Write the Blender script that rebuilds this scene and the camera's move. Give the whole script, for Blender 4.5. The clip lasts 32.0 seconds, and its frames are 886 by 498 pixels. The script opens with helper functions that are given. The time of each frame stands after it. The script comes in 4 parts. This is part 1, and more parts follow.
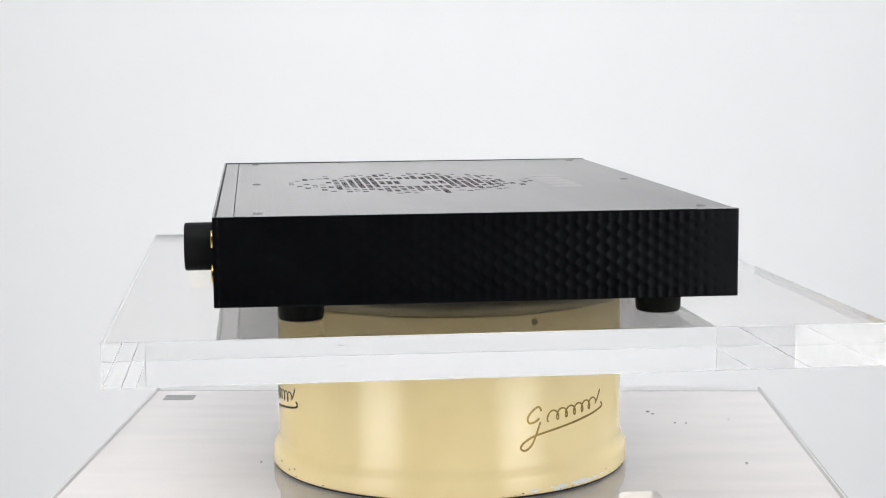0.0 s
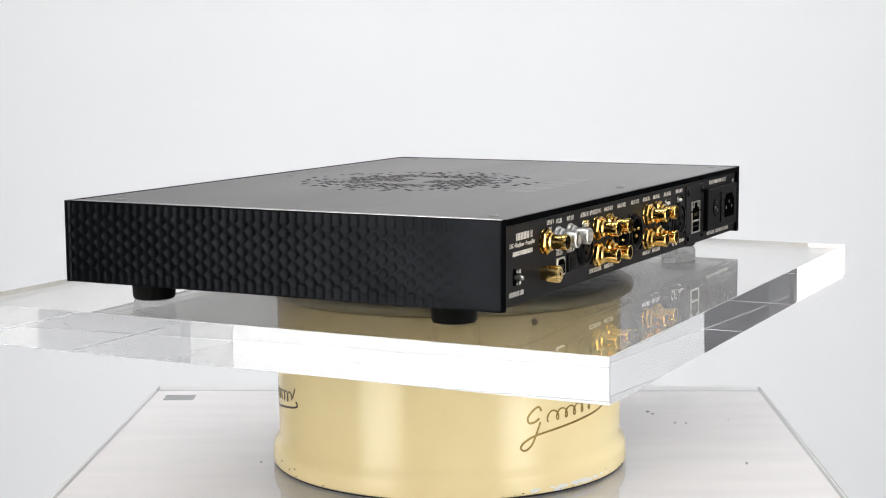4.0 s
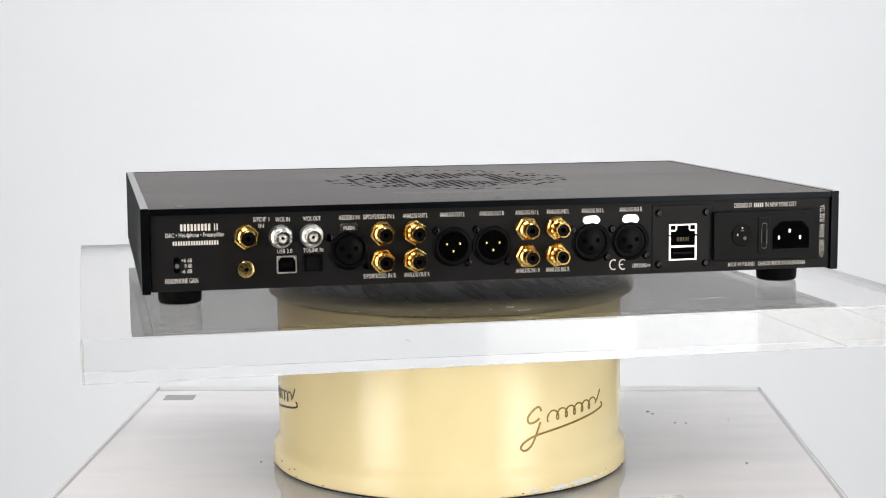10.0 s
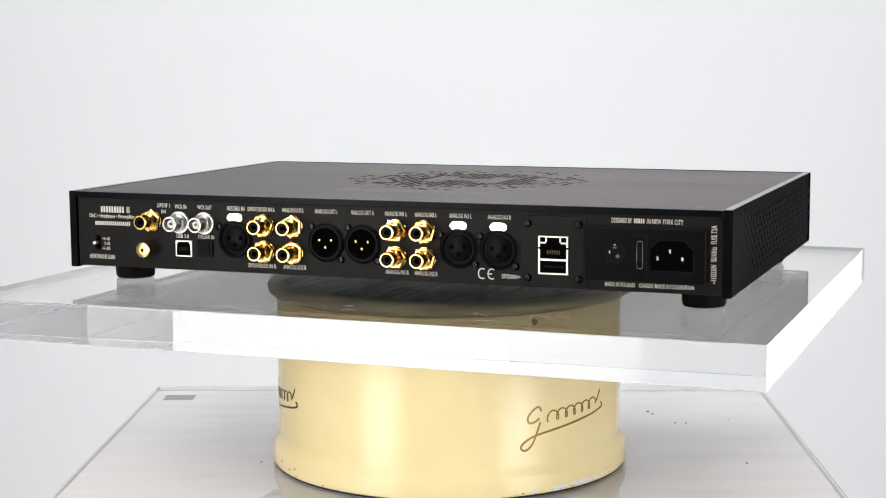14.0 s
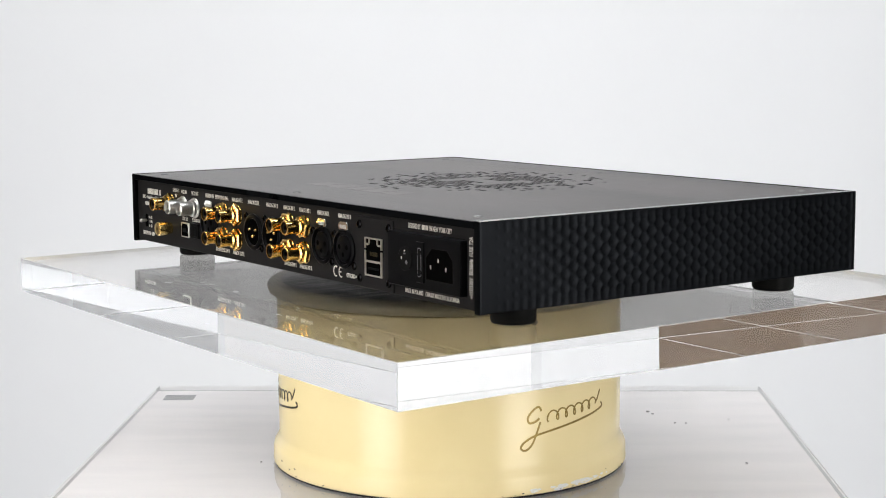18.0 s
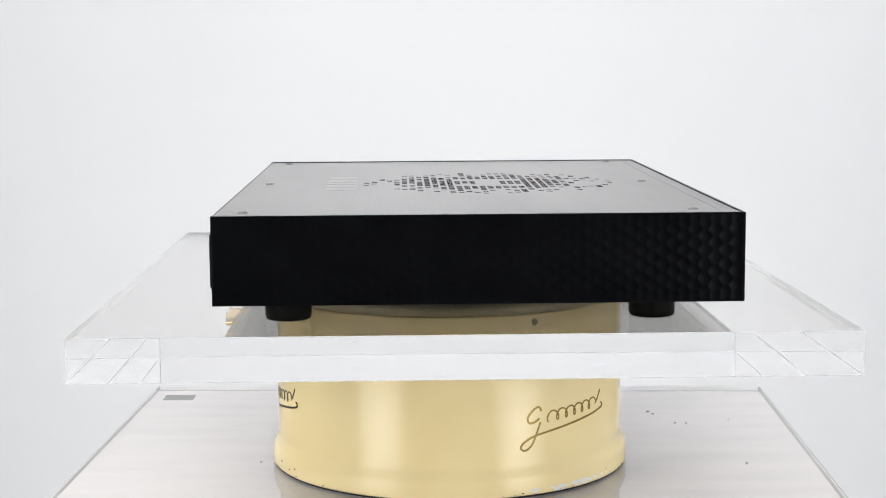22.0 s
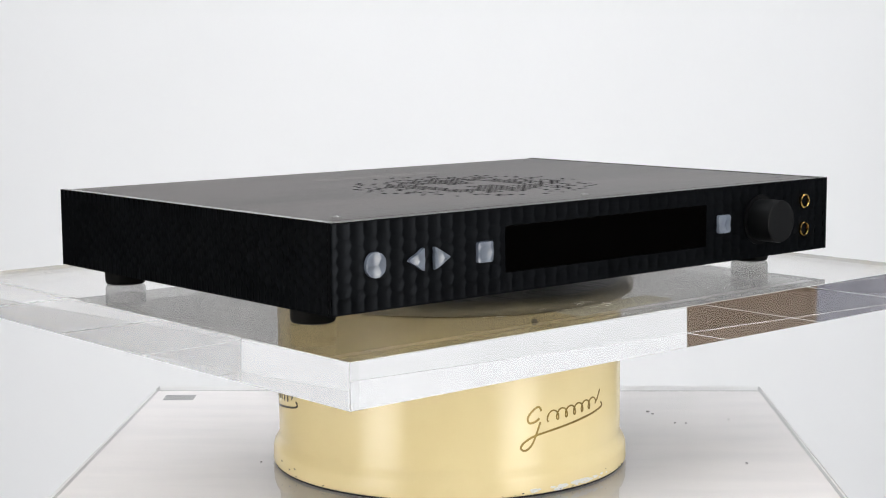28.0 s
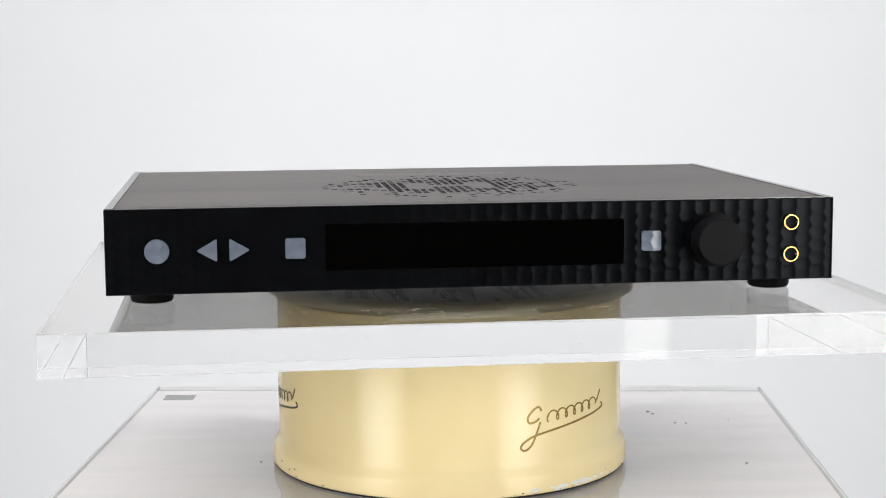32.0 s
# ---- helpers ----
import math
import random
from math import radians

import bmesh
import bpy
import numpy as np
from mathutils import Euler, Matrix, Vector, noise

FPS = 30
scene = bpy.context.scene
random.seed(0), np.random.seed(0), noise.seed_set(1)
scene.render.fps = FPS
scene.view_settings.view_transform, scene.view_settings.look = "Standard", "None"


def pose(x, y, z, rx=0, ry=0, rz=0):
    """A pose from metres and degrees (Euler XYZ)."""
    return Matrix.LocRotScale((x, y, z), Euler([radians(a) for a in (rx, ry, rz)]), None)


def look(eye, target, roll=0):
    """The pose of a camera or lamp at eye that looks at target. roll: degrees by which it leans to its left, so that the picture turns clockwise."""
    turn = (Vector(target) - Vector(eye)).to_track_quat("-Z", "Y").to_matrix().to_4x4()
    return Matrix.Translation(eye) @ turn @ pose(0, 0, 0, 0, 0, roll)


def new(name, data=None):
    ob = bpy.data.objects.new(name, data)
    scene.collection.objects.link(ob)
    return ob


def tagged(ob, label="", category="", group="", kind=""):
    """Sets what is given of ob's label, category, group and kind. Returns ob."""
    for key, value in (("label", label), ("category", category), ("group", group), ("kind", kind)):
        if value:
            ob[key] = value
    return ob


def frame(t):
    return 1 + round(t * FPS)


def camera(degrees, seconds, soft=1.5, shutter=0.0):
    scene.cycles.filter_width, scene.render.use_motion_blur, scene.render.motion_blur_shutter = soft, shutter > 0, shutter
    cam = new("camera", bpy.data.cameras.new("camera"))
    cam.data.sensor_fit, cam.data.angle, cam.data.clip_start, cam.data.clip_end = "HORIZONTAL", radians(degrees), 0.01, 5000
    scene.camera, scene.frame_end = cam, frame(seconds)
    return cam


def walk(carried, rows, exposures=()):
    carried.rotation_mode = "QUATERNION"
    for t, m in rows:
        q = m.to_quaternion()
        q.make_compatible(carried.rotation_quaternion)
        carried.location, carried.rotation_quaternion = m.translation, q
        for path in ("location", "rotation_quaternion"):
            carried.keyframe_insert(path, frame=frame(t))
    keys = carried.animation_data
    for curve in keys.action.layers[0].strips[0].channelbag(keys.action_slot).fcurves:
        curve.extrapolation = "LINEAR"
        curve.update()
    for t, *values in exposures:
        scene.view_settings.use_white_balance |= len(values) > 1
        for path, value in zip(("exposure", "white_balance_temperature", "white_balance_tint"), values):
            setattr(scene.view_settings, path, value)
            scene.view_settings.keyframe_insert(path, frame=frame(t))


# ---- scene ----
# Heights: B is the underside of the audio unit above the floor.
B = 1.05
cam = camera(30.876, 32.0, soft=1.05)
EYE = Vector((0.0, -1.090, B + 0.1381))
CAM = look(EYE, EYE + Vector((-0.00445, 0.99242, -0.12261)), -0.353)
walk(cam, [(0.0, CAM), (32.0, CAM)])
scene.view_settings.exposure = 0.0
# light runs far inside the clear slab
scene.cycles.max_bounces = scene.cycles.transmission_bounces = scene.cycles.glossy_bounces = 16


def turn(t):
    """Turn of the platter in degrees at t seconds."""
    return -0.664 - 8.4185 * (t - 11.6)


# ---- world and light ----
world = bpy.data.worlds.new("world")
scene.world = world
world.use_nodes = True
wn = world.node_tree
sky = wn.nodes.new("ShaderNodeTexSky")
sky.sky_type, sky.sun_disc = "NISHITA", False
sky.sun_elevation, sky.sun_rotation = radians(35), radians(120)
wn.nodes["Background"].inputs[1].default_value = 0.1
wn.links.new(sky.outputs[0], wn.nodes["Background"].inputs[0])


def area(name, m, sx, sy, watts, color=(1, 1, 1)):
    data = bpy.data.lights.new(name, "AREA")
    data.shape, data.size, data.size_y, data.energy, data.color = "RECTANGLE", sx, sy, watts, color
    ob = new(name, data)
    ob.matrix_world = m
    return ob


# ---- materials ----
def material(name, color, rough=0.5, metal=0.0, spec=0.5, coat=0.0, **more):
    m = bpy.data.materials.new(name)
    m.use_nodes = True
    n, l = m.node_tree.nodes, m.node_tree.links
    s = n["Principled BSDF"]
    s.inputs["Base Color"].default_value = (*color, 1)
    s.inputs["Roughness"].default_value = rough
    s.inputs["Metallic"].default_value = metal
    s.inputs["Specular IOR Level"].default_value = spec
    s.inputs["Coat Weight"].default_value = coat
    for k, v in more.items():
        s.inputs[k.replace("_", " ")].default_value = v
    return m, n, l, s


def noise_tex(n, l, scale, detail=4.0, stretch=(1, 1, 1), rough=0.55):
    tc, mp, tx = n.new("ShaderNodeTexCoord"), n.new("ShaderNodeMapping"), n.new("ShaderNodeTexNoise")
    mp.inputs["Scale"].default_value = stretch
    tx.inputs["Scale"].default_value, tx.inputs["Detail"].default_value = scale, detail
    tx.inputs["Roughness"].default_value = rough
    l.new(tc.outputs["Object"], mp.inputs[0])
    l.new(mp.outputs[0], tx.inputs[0])
    return tx.outputs["Fac"]


def ramp(n, l, fac, a, b, lo=0.3, hi=0.7):
    r = n.new("ShaderNodeValToRGB")
    r.color_ramp.elements[0].position, r.color_ramp.elements[1].position = lo, hi
    r.color_ramp.elements[0].color = (*a, 1) if len(a) == 3 else a
    r.color_ramp.elements[1].color = (*b, 1) if len(b) == 3 else b
    l.new(fac, r.inputs[0])
    return r.outputs[0]


def bump(n, l, s, fac, strength, dist):
    b = n.new("ShaderNodeBump")
    b.inputs["Strength"].default_value, b.inputs["Distance"].default_value = strength, dist
    l.new(fac, b.inputs["Height"])
    l.new(b.outputs[0], s.inputs["Normal"])
    return b


def worn(name, a, b, scale, rough=(0.4, 0.6), metal=0.0, spec=0.5, stretch=(1, 1, 1), bumps=0.0, fine=900, coat=0.0, **more):
    """A surface with colour and gloss that vary at two scales."""
    m, n, l, s = material(name, a, rough[0], metal, spec, coat, **more)
    big = noise_tex(n, l, scale, 5, stretch)
    small = noise_tex(n, l, fine, 3, stretch)
    l.new(ramp(n, l, big, a, b), s.inputs["Base Color"])
    mx = n.new("ShaderNodeMath")
    mx.operation = "MULTIPLY_ADD"
    l.new(small, mx.inputs[0])
    mx.inputs[1].default_value, mx.inputs[2].default_value = rough[1] - rough[0], rough[0]
    l.new(mx.outputs[0], s.inputs["Roughness"])
    if bumps:
        bump(n, l, s, small, bumps, 0.0004)
    return m


M = {}
M["body"] = worn("black_anodised", (0.0060, 0.0066, 0.0077), (0.0088, 0.0097, 0.0113), 30, (0.27, 0.33), metal=0.65, spec=0.0, bumps=0.03, Specular_Tint=(0.4, 0.4, 0.4, 1))
M["knob"] = worn("matt_black_anodised", (0.0042, 0.0046, 0.0052), (0.0060, 0.0065, 0.0072), 40, (0.42, 0.52), spec=0.08, bumps=0.03)
M["rear"] = worn("dark_grey_paint", (0.0108, 0.0104, 0.0107), (0.0148, 0.0143, 0.0148), 25, (0.36, 0.48), spec=0.07, bumps=0.08)
M["edge"] = worn("satin_edge", (0.30, 0.30, 0.30), (0.37, 0.37, 0.37), 60, (0.2, 0.3), metal=1.0)
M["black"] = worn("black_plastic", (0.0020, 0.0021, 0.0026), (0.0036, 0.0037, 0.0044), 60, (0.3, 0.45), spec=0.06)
M["rubber"] = worn("black_rubber", (0.003, 0.003, 0.003), (0.005, 0.005, 0.005), 90, (0.45, 0.65), spec=0.08)
# near-black that paints the shade inside holes, bores and openings
M["hole"] = material("cavity_shade", (0.002, 0.002, 0.002), 0.8, 0.0, 0.0)[0]
M["gold"] = worn("gold_plating", (0.84, 0.53, 0.15), (0.90, 0.62, 0.21), 120, (0.08, 0.17), metal=1.0)
M["gold_matt"] = worn("satin_gold_plating", (0.86, 0.62, 0.24), (0.91, 0.69, 0.30), 120, (0.16, 0.26), metal=1.0)
M["nickel"] = worn("nickel_plating", (0.78, 0.77, 0.75), (0.87, 0.86, 0.84), 120, (0.24, 0.34), metal=1.0)
M["steel"] = worn("screw_steel", (0.62, 0.62, 0.62), (0.75, 0.75, 0.75), 150, (0.25, 0.4), metal=1.0)
M["lid_steel"] = worn("dull_screw_steel", (0.30, 0.30, 0.30), (0.42, 0.42, 0.42), 150, (0.35, 0.5), metal=1.0)
M["screw"] = worn("black_screw_steel", (0.012, 0.012, 0.013), (0.024, 0.024, 0.026), 200, (0.16, 0.26), metal=1.0)
M["tab"] = worn("polished_nickel", (0.78, 0.77, 0.74), (0.86, 0.85, 0.82), 120, (0.10, 0.16), metal=1.0)
M["cream"] = worn("tin_shell", (0.66, 0.64, 0.57), (0.76, 0.74, 0.67), 90, (0.25, 0.4), metal=0.85)
M["ink"] = worn("print_and_glint_white", (0.66, 0.63, 0.57), (0.74, 0.71, 0.66), 200, (0.5, 0.6))
M["button"] = worn("milky_acrylic", (0.105, 0.125, 0.165), (0.150, 0.175, 0.225), 90, (0.16, 0.22), spec=0.7)
M["drum"] = worn("cream_enamel", (0.765, 0.640, 0.350), (0.815, 0.695, 0.400), 14, (0.13, 0.20), spec=0.40, bumps=0.01, fine=160)
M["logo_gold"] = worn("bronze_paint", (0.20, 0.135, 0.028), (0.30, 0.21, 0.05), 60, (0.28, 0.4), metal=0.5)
M["logo_dark"] = worn("dark_bronze", (0.05, 0.038, 0.015), (0.08, 0.06, 0.02), 60, (0.3, 0.4), metal=0.4)
M["felt"] = worn("dark_felt", (0.015, 0.015, 0.016), (0.03, 0.03, 0.03), 300, (0.7, 0.9))
M["chip"] = worn("bare_filler", (0.62, 0.62, 0.61), (0.86, 0.86, 0.85), 300, (0.6, 0.8))
M["wall"] = worn("white_paint", (0.80, 0.805, 0.815), (0.83, 0.835, 0.845), 1.2, (0.55, 0.7), bumps=0.02, fine=60)
M["dark_wall"] = worn("dark_wall_paint", (0.022, 0.021, 0.021), (0.032, 0.031, 0.030), 2.0, (0.6, 0.8))
M["ceiling"] = worn("grey_ceiling_paint", (0.26, 0.26, 0.26), (0.32, 0.32, 0.32), 1.5, (0.6, 0.8))
M["floor"] = worn("pale_screed", (0.62, 0.61, 0.60), (0.70, 0.69, 0.68), 2.0, (0.5, 0.7), bumps=0.05, fine=80)
M["brown_wall"] = worn("oak_veneer", (0.34, 0.235, 0.155), (0.50, 0.36, 0.245), 2.5, (0.5, 0.7), stretch=(1, 1, 4))
# dark brown that puts falloff and corner shade into the wall ends
M["shaded_wall"] = worn("shaded_brown_wall", (0.09, 0.07, 0.062), (0.17, 0.135, 0.12), 2.5, (0.6, 0.8))
M["violet_wall"] = worn("grey_violet_wall_paint", (0.46, 0.46, 0.56), (0.66, 0.66, 0.75), 1.6, (0.5, 0.7))
M["plinth"] = worn("white_laminate", (0.74, 0.74, 0.74), (0.79, 0.79, 0.79), 5, (0.4, 0.5))
M["scratch"] = worn("pale_scratch", (0.75, 0.75, 0.74), (0.85, 0.85, 0.84), 300, (0.5, 0.6))
M["film"] = worn("yellowed_film", (0.62, 0.58, 0.42), (0.70, 0.66, 0.50), 120, (0.4, 0.6))
M["pad"] = worn("grey_pad", (0.10, 0.10, 0.105), (0.15, 0.15, 0.155), 100, (0.6, 0.8))


def brushed(name, lo, hi):
    """Black brushed aluminium: the grain runs across the width."""
    m, n, l, s = material(name, lo, 0.285, 1.0, 0.5)
    g = noise_tex(n, l, 260, 4, (0.03, 6, 1))
    big = noise_tex(n, l, 9, 4, (0.35, 1.6, 1))
    mix = n.new("ShaderNodeMath")
    mix.operation = "MULTIPLY_ADD"
    mix.inputs[1].default_value = 0.3
    l.new(g, mix.inputs[0])
    half = n.new("ShaderNodeMath")
    half.operation = "MULTIPLY"
    half.inputs[1].default_value = 0.7
    l.new(big, half.inputs[0])
    l.new(half.outputs[0], mix.inputs[2])
    l.new(ramp(n, l, mix.outputs[0], lo, hi, 0.3, 0.7), s.inputs["Base Color"])
    s.inputs["Anisotropic"].default_value = 1.0
    v = n.new("ShaderNodeCombineXYZ")
    v.inputs[1].default_value = 1.0
    tr = n.new("ShaderNodeVectorTransform")
    tr.vector_type, tr.convert_from, tr.convert_to = "VECTOR", "OBJECT", "WORLD"
    l.new(v.outputs[0], tr.inputs[0])
    l.new(tr.outputs[0], s.inputs["Tangent"])
    bump(n, l, s, noise_tex(n, l, 900, 2, (0.01, 2.5, 1)), 0.4, 0.0004)
    return m


def acrylic(name, tint, clear=1.0, rough=0.0):
    """Clear plastic; what is not clear is a faint white haze of scuffs."""
    m, n, l, s = material(name, tint, rough, 0.0, 0.5)
    s.inputs["Transmission Weight"].default_value = clear
    s.inputs["IOR"].default_value = 1.49
    return m


def clear_glass(name):
    """Polished acrylic with no tint of its own."""
    m = bpy.data.materials.new(name)
    m.use_nodes = True
    n, l = m.node_tree.nodes, m.node_tree.links
    n.remove(n["Principled BSDF"])
    g = n.new("ShaderNodeBsdfGlass")
    g.inputs["Roughness"].default_value, g.inputs["IOR"].default_value = 0.0, 1.49
    l.new(g.outputs[0], n["Material Output"].inputs[0])
    return m


def frosted(name, pale):
    """A frosted acrylic edge: the same tone from either side."""
    m = bpy.data.materials.new(name)
    m.use_nodes = True
    n, l = m.node_tree.nodes, m.node_tree.links
    n.remove(n["Principled BSDF"])
    a, b, mix = n.new("ShaderNodeBsdfDiffuse"), n.new("ShaderNodeBsdfTranslucent"), n.new("ShaderNodeMixShader")
    a.inputs[0].default_value = b.inputs[0].default_value = (pale, pale, pale, 1)
    l.new(a.outputs[0], mix.inputs[1])
    l.new(b.outputs[0], mix.inputs[2])
    l.new(mix.outputs[0], n["Material Output"].inputs[0])
    return m


def display_glass():
    m, n, l, s = material("smoked_glass", (0.0008, 0.0006, 0.0005), 0.03, 0.0, 0.55)
    s.inputs["IOR"].default_value = 1.5
    f = noise_tex(n, l, 40, 3)
    l.new(ramp(n, l, f, (0.02, 0.02, 0.02), (0.05, 0.05, 0.05)), s.inputs["Roughness"])
    return m


def metal_sheet():
    m, n, l, s = material("brushed_steel_sheet", (0.5, 0.49, 0.48), 0.4, 0.40)
    a = noise_tex(n, l, 11, 5, (0.8, 4.5, 1))
    l.new(ramp(n, l, a, (0.670, 0.647, 0.645), (0.732, 0.702, 0.695), 0.30, 0.62), s.inputs["Base Color"])
    g = noise_tex(n, l, 120, 3, (0.05, 4, 1))
    l.new(ramp(n, l, g, (0.37, 0.37, 0.37), (0.46, 0.46, 0.46)), s.inputs["Roughness"])
    return m


def platter_metal():
    """Dark polished metal, full of fine scratches."""
    m, n, l, s = material("scratched_zinc", (0.10, 0.105, 0.11), 0.3, 0.9)
    a = noise_tex(n, l, 30, 6)
    l.new(ramp(n, l, a, (0.10, 0.105, 0.115), (0.24, 0.245, 0.255), 0.3, 0.75), s.inputs["Base Color"])
    g = noise_tex(n, l, 140, 5, (1, 0.08, 1))
    l.new(ramp(n, l, g, (0.16, 0.16, 0.16), (0.42, 0.42, 0.42)), s.inputs["Roughness"])
    return m


def glow(name, color, strength):
    m = bpy.data.materials.new(name)
    m.use_nodes = True
    s = m.node_tree.nodes["Principled BSDF"]
    s.inputs["Base Color"].default_value = (0, 0, 0, 1)
    s.inputs["Emission Color"].default_value = (*color, 1)
    s.inputs["Emission Strength"].default_value = strength
    return m


M["top"] = brushed("brushed_black_aluminium", (0.089, 0.079, 0.0765), (0.220, 0.198, 0.192))
M["faint"] = brushed("etched_aluminium", (0.165, 0.149, 0.143), (0.285, 0.262, 0.252))
M["acrylic"] = clear_glass("clear_acrylic")
M["acrylic_cut"] = frosted("frosted_acrylic_edge", 0.70)
# grey that paints a dark reflection on the base plate's chamfers
M["acrylic_grey"] = frosted("dark_reflection_edge", 0.42)
M["acrylic_sawn"] = frosted("sawn_acrylic_side", 0.88)
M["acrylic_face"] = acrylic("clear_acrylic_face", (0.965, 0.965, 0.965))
# grey tint stands in for light lost to reflection at the slab's underside
M["acrylic_under"] = acrylic("darkening_acrylic_underside", (0.66, 0.63, 0.60))
M["acrylic_low"] = acrylic("clear_acrylic_base", (0.98, 0.98, 0.98))
M["display"] = display_glass()
M["sheet"] = metal_sheet()
M["platter"] = platter_metal()
M["platter_rim"] = worn("dull_olive_rim", (0.24, 0.21, 0.13), (0.36, 0.32, 0.20), 60, (0.36, 0.50), metal=0.35)
M["softbox"] = glow("softbox_diffuser", (1.0, 0.965, 0.91), 8.5)


def hot_middle(m, lo, hi, reach, spot, spot_reach):
    """The cloth glows more strongly towards the middle, with a small hot spot before the bulb."""
    n, l = m.node_tree.nodes, m.node_tree.links
    tc, ln = n.new("ShaderNodeTexCoord"), n.new("ShaderNodeVectorMath")
    ln.operation = "LENGTH"
    l.new(tc.outputs["Object"], ln.inputs[0])
    both = n.new("ShaderNodeMath")
    for k, (a, b, r) in enumerate(((lo, hi, reach), (0.0, spot, spot_reach))):
        mr = n.new("ShaderNodeMapRange")
        mr.interpolation_type = "SMOOTHSTEP"
        mr.inputs["From Max"].default_value = r
        mr.inputs["To Min"].default_value, mr.inputs["To Max"].default_value = b, a
        l.new(ln.outputs["Value"], mr.inputs["Value"])
        l.new(mr.outputs["Result"], both.inputs[k])
    l.new(both.outputs[0], n["Principled BSDF"].inputs["Emission Strength"])


hot_middle(M["softbox"], 3.3, 6.9, 0.32, 8.5, 0.062)
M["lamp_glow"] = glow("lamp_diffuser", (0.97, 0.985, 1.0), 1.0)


# ---- mesh helpers ----
def mesh_of(bm, name, mats, smooth=None):
    bmesh.ops.recalc_face_normals(bm, faces=bm.faces)
    me = bpy.data.meshes.new(name)
    bm.to_mesh(me)
    bm.free()
    for m in mats if isinstance(mats, (list, tuple)) else [mats]:
        me.materials.append(m)
    if smooth is not None:
        me.shade_smooth()
        me.set_sharp_from_angle(angle=radians(smooth))
    return me


def part(name, bm, mat, parent=None, label="", smooth=25, at=None):
    ob = new(name, mesh_of(bm, name, mat, smooth))
    if parent is not None:
        ob.parent = parent
    if at is not None:
        ob.matrix_basis = at
    if label:
        ob["label"] = label
    return ob


def same(name, me, parent, at, label=""):
    """Another object on a mesh that is built already."""
    ob = new(name, me)
    ob.parent, ob.matrix_basis = parent, at
    if label:
        ob["label"] = label
    return ob


def box(x0, x1, y0, y1, z0, z1, bev=0.0, seg=1, bm=None):
    own = bmesh.new()
    r = bmesh.ops.create_cube(own, size=1)
    for v in own.verts:
        v.co = Vector((x0 + (v.co.x + 0.5) * (x1 - x0), y0 + (v.co.y + 0.5) * (y1 - y0), z0 + (v.co.z + 0.5) * (z1 - z0)))
    if bev:
        bmesh.ops.bevel(own, geom=own.edges[:], offset=bev, segments=seg, affect="EDGES", profile=0.5)
    if bm is None:
        return own
    me = bpy.data.meshes.new("tmp")
    own.to_mesh(me)
    own.free()
    bm.from_mesh(me)
    bpy.data.meshes.remove(me)
    return bm


def lathe(prof, seg=48, bm=None, angle=0.0):
    """Turns a profile of (radius, height) about z; radius 0 closes it."""
    bm = bm or bmesh.new()
    rings = []
    for r, z in prof:
        if r < 1e-7:
            rings.append([bm.verts.new((0, 0, z))])
        else:
            rings.append([bm.verts.new((r * math.cos(2 * math.pi * k / seg + angle), r * math.sin(2 * math.pi * k / seg + angle), z)) for k in range(seg)])
    for a, b in zip(rings, rings[1:]):
        for k in range(seg):
            q = (k + 1) % seg
            if len(a) == 1 and len(b) > 1:
                bm.faces.new((a[0], b[k], b[q]))
            elif len(b) == 1 and len(a) > 1:
                bm.faces.new((a[k], b[0], a[q]))
            elif len(a) > 1:
                bm.faces.new((a[k], b[k], b[q], a[q]))
    return bm


def prism(outline, z0, z1, bev=0.0, bm=None):
    """A flat shape given by its outline, from z0 to z1, with its upper rim bevelled."""
    bm = bm or bmesh.new()
    low = [bm.verts.new((x, y, z0)) for x, y in outline]
    top = [bm.verts.new((x, y, z1)) for x, y in outline]
    n = len(outline)
    f = bm.faces.new(top)
    bm.faces.new(low[::-1])
    for k in range(n):
        bm.faces.new((low[k], low[(k + 1) % n], top[(k + 1) % n], top[k]))
    if bev:
        bmesh.ops.bevel(bm, geom=list(f.edges), offset=bev, segments=1, affect="EDGES", profile=0.5)
    return bm


def rounded(w, h, r, n=4, cx=0.0, cy=0.0):
    pts = []
    for sx, sy, a0 in ((1, 1, 0), (-1, 1, 90), (-1, -1, 180), (1, -1, 270)):
        for k in range(n + 1):
            a = radians(a0 + 90 * k / n)
            pts.append((cx + sx * (w / 2 - r) + r * math.cos(a), cy + sy * (h / 2 - r) + r * math.sin(a)))
    return pts


def circle(r, n=24, a=0.0):
    return [(r * math.cos(2 * math.pi * k / n + a), r * math.sin(2 * math.pi * k / n + a)) for k in range(n)]


def ribbon(path, width, lift=0.0002):
    """A raised stroke along points of a plane (u, v), as (u, v, height) vertices and faces."""
    verts, faces = [], []
    for k, (u, v) in enumerate(path):
        a, b = path[max(k - 1, 0)], path[min(k + 1, len(path) - 1)]
        d = Vector((b[0] - a[0], b[1] - a[1])).normalized()
        wd = width[k] if isinstance(width, list) else width
        s = Vector((-d.y, d.x)) * wd / 2
        verts += [(u + s.x, v + s.y, 0), (u + s.x, v + s.y, lift), (u - s.x, v - s.y, lift), (u - s.x, v - s.y, 0)]
    for k in range(len(path) - 1):
        i, j = 4 * k, 4 * k + 4
        faces += [(i, j, j + 1, i + 1), (i + 1, j + 1, j + 2, i + 2), (i + 2, j + 2, j + 3, i + 3)]
    return verts, faces


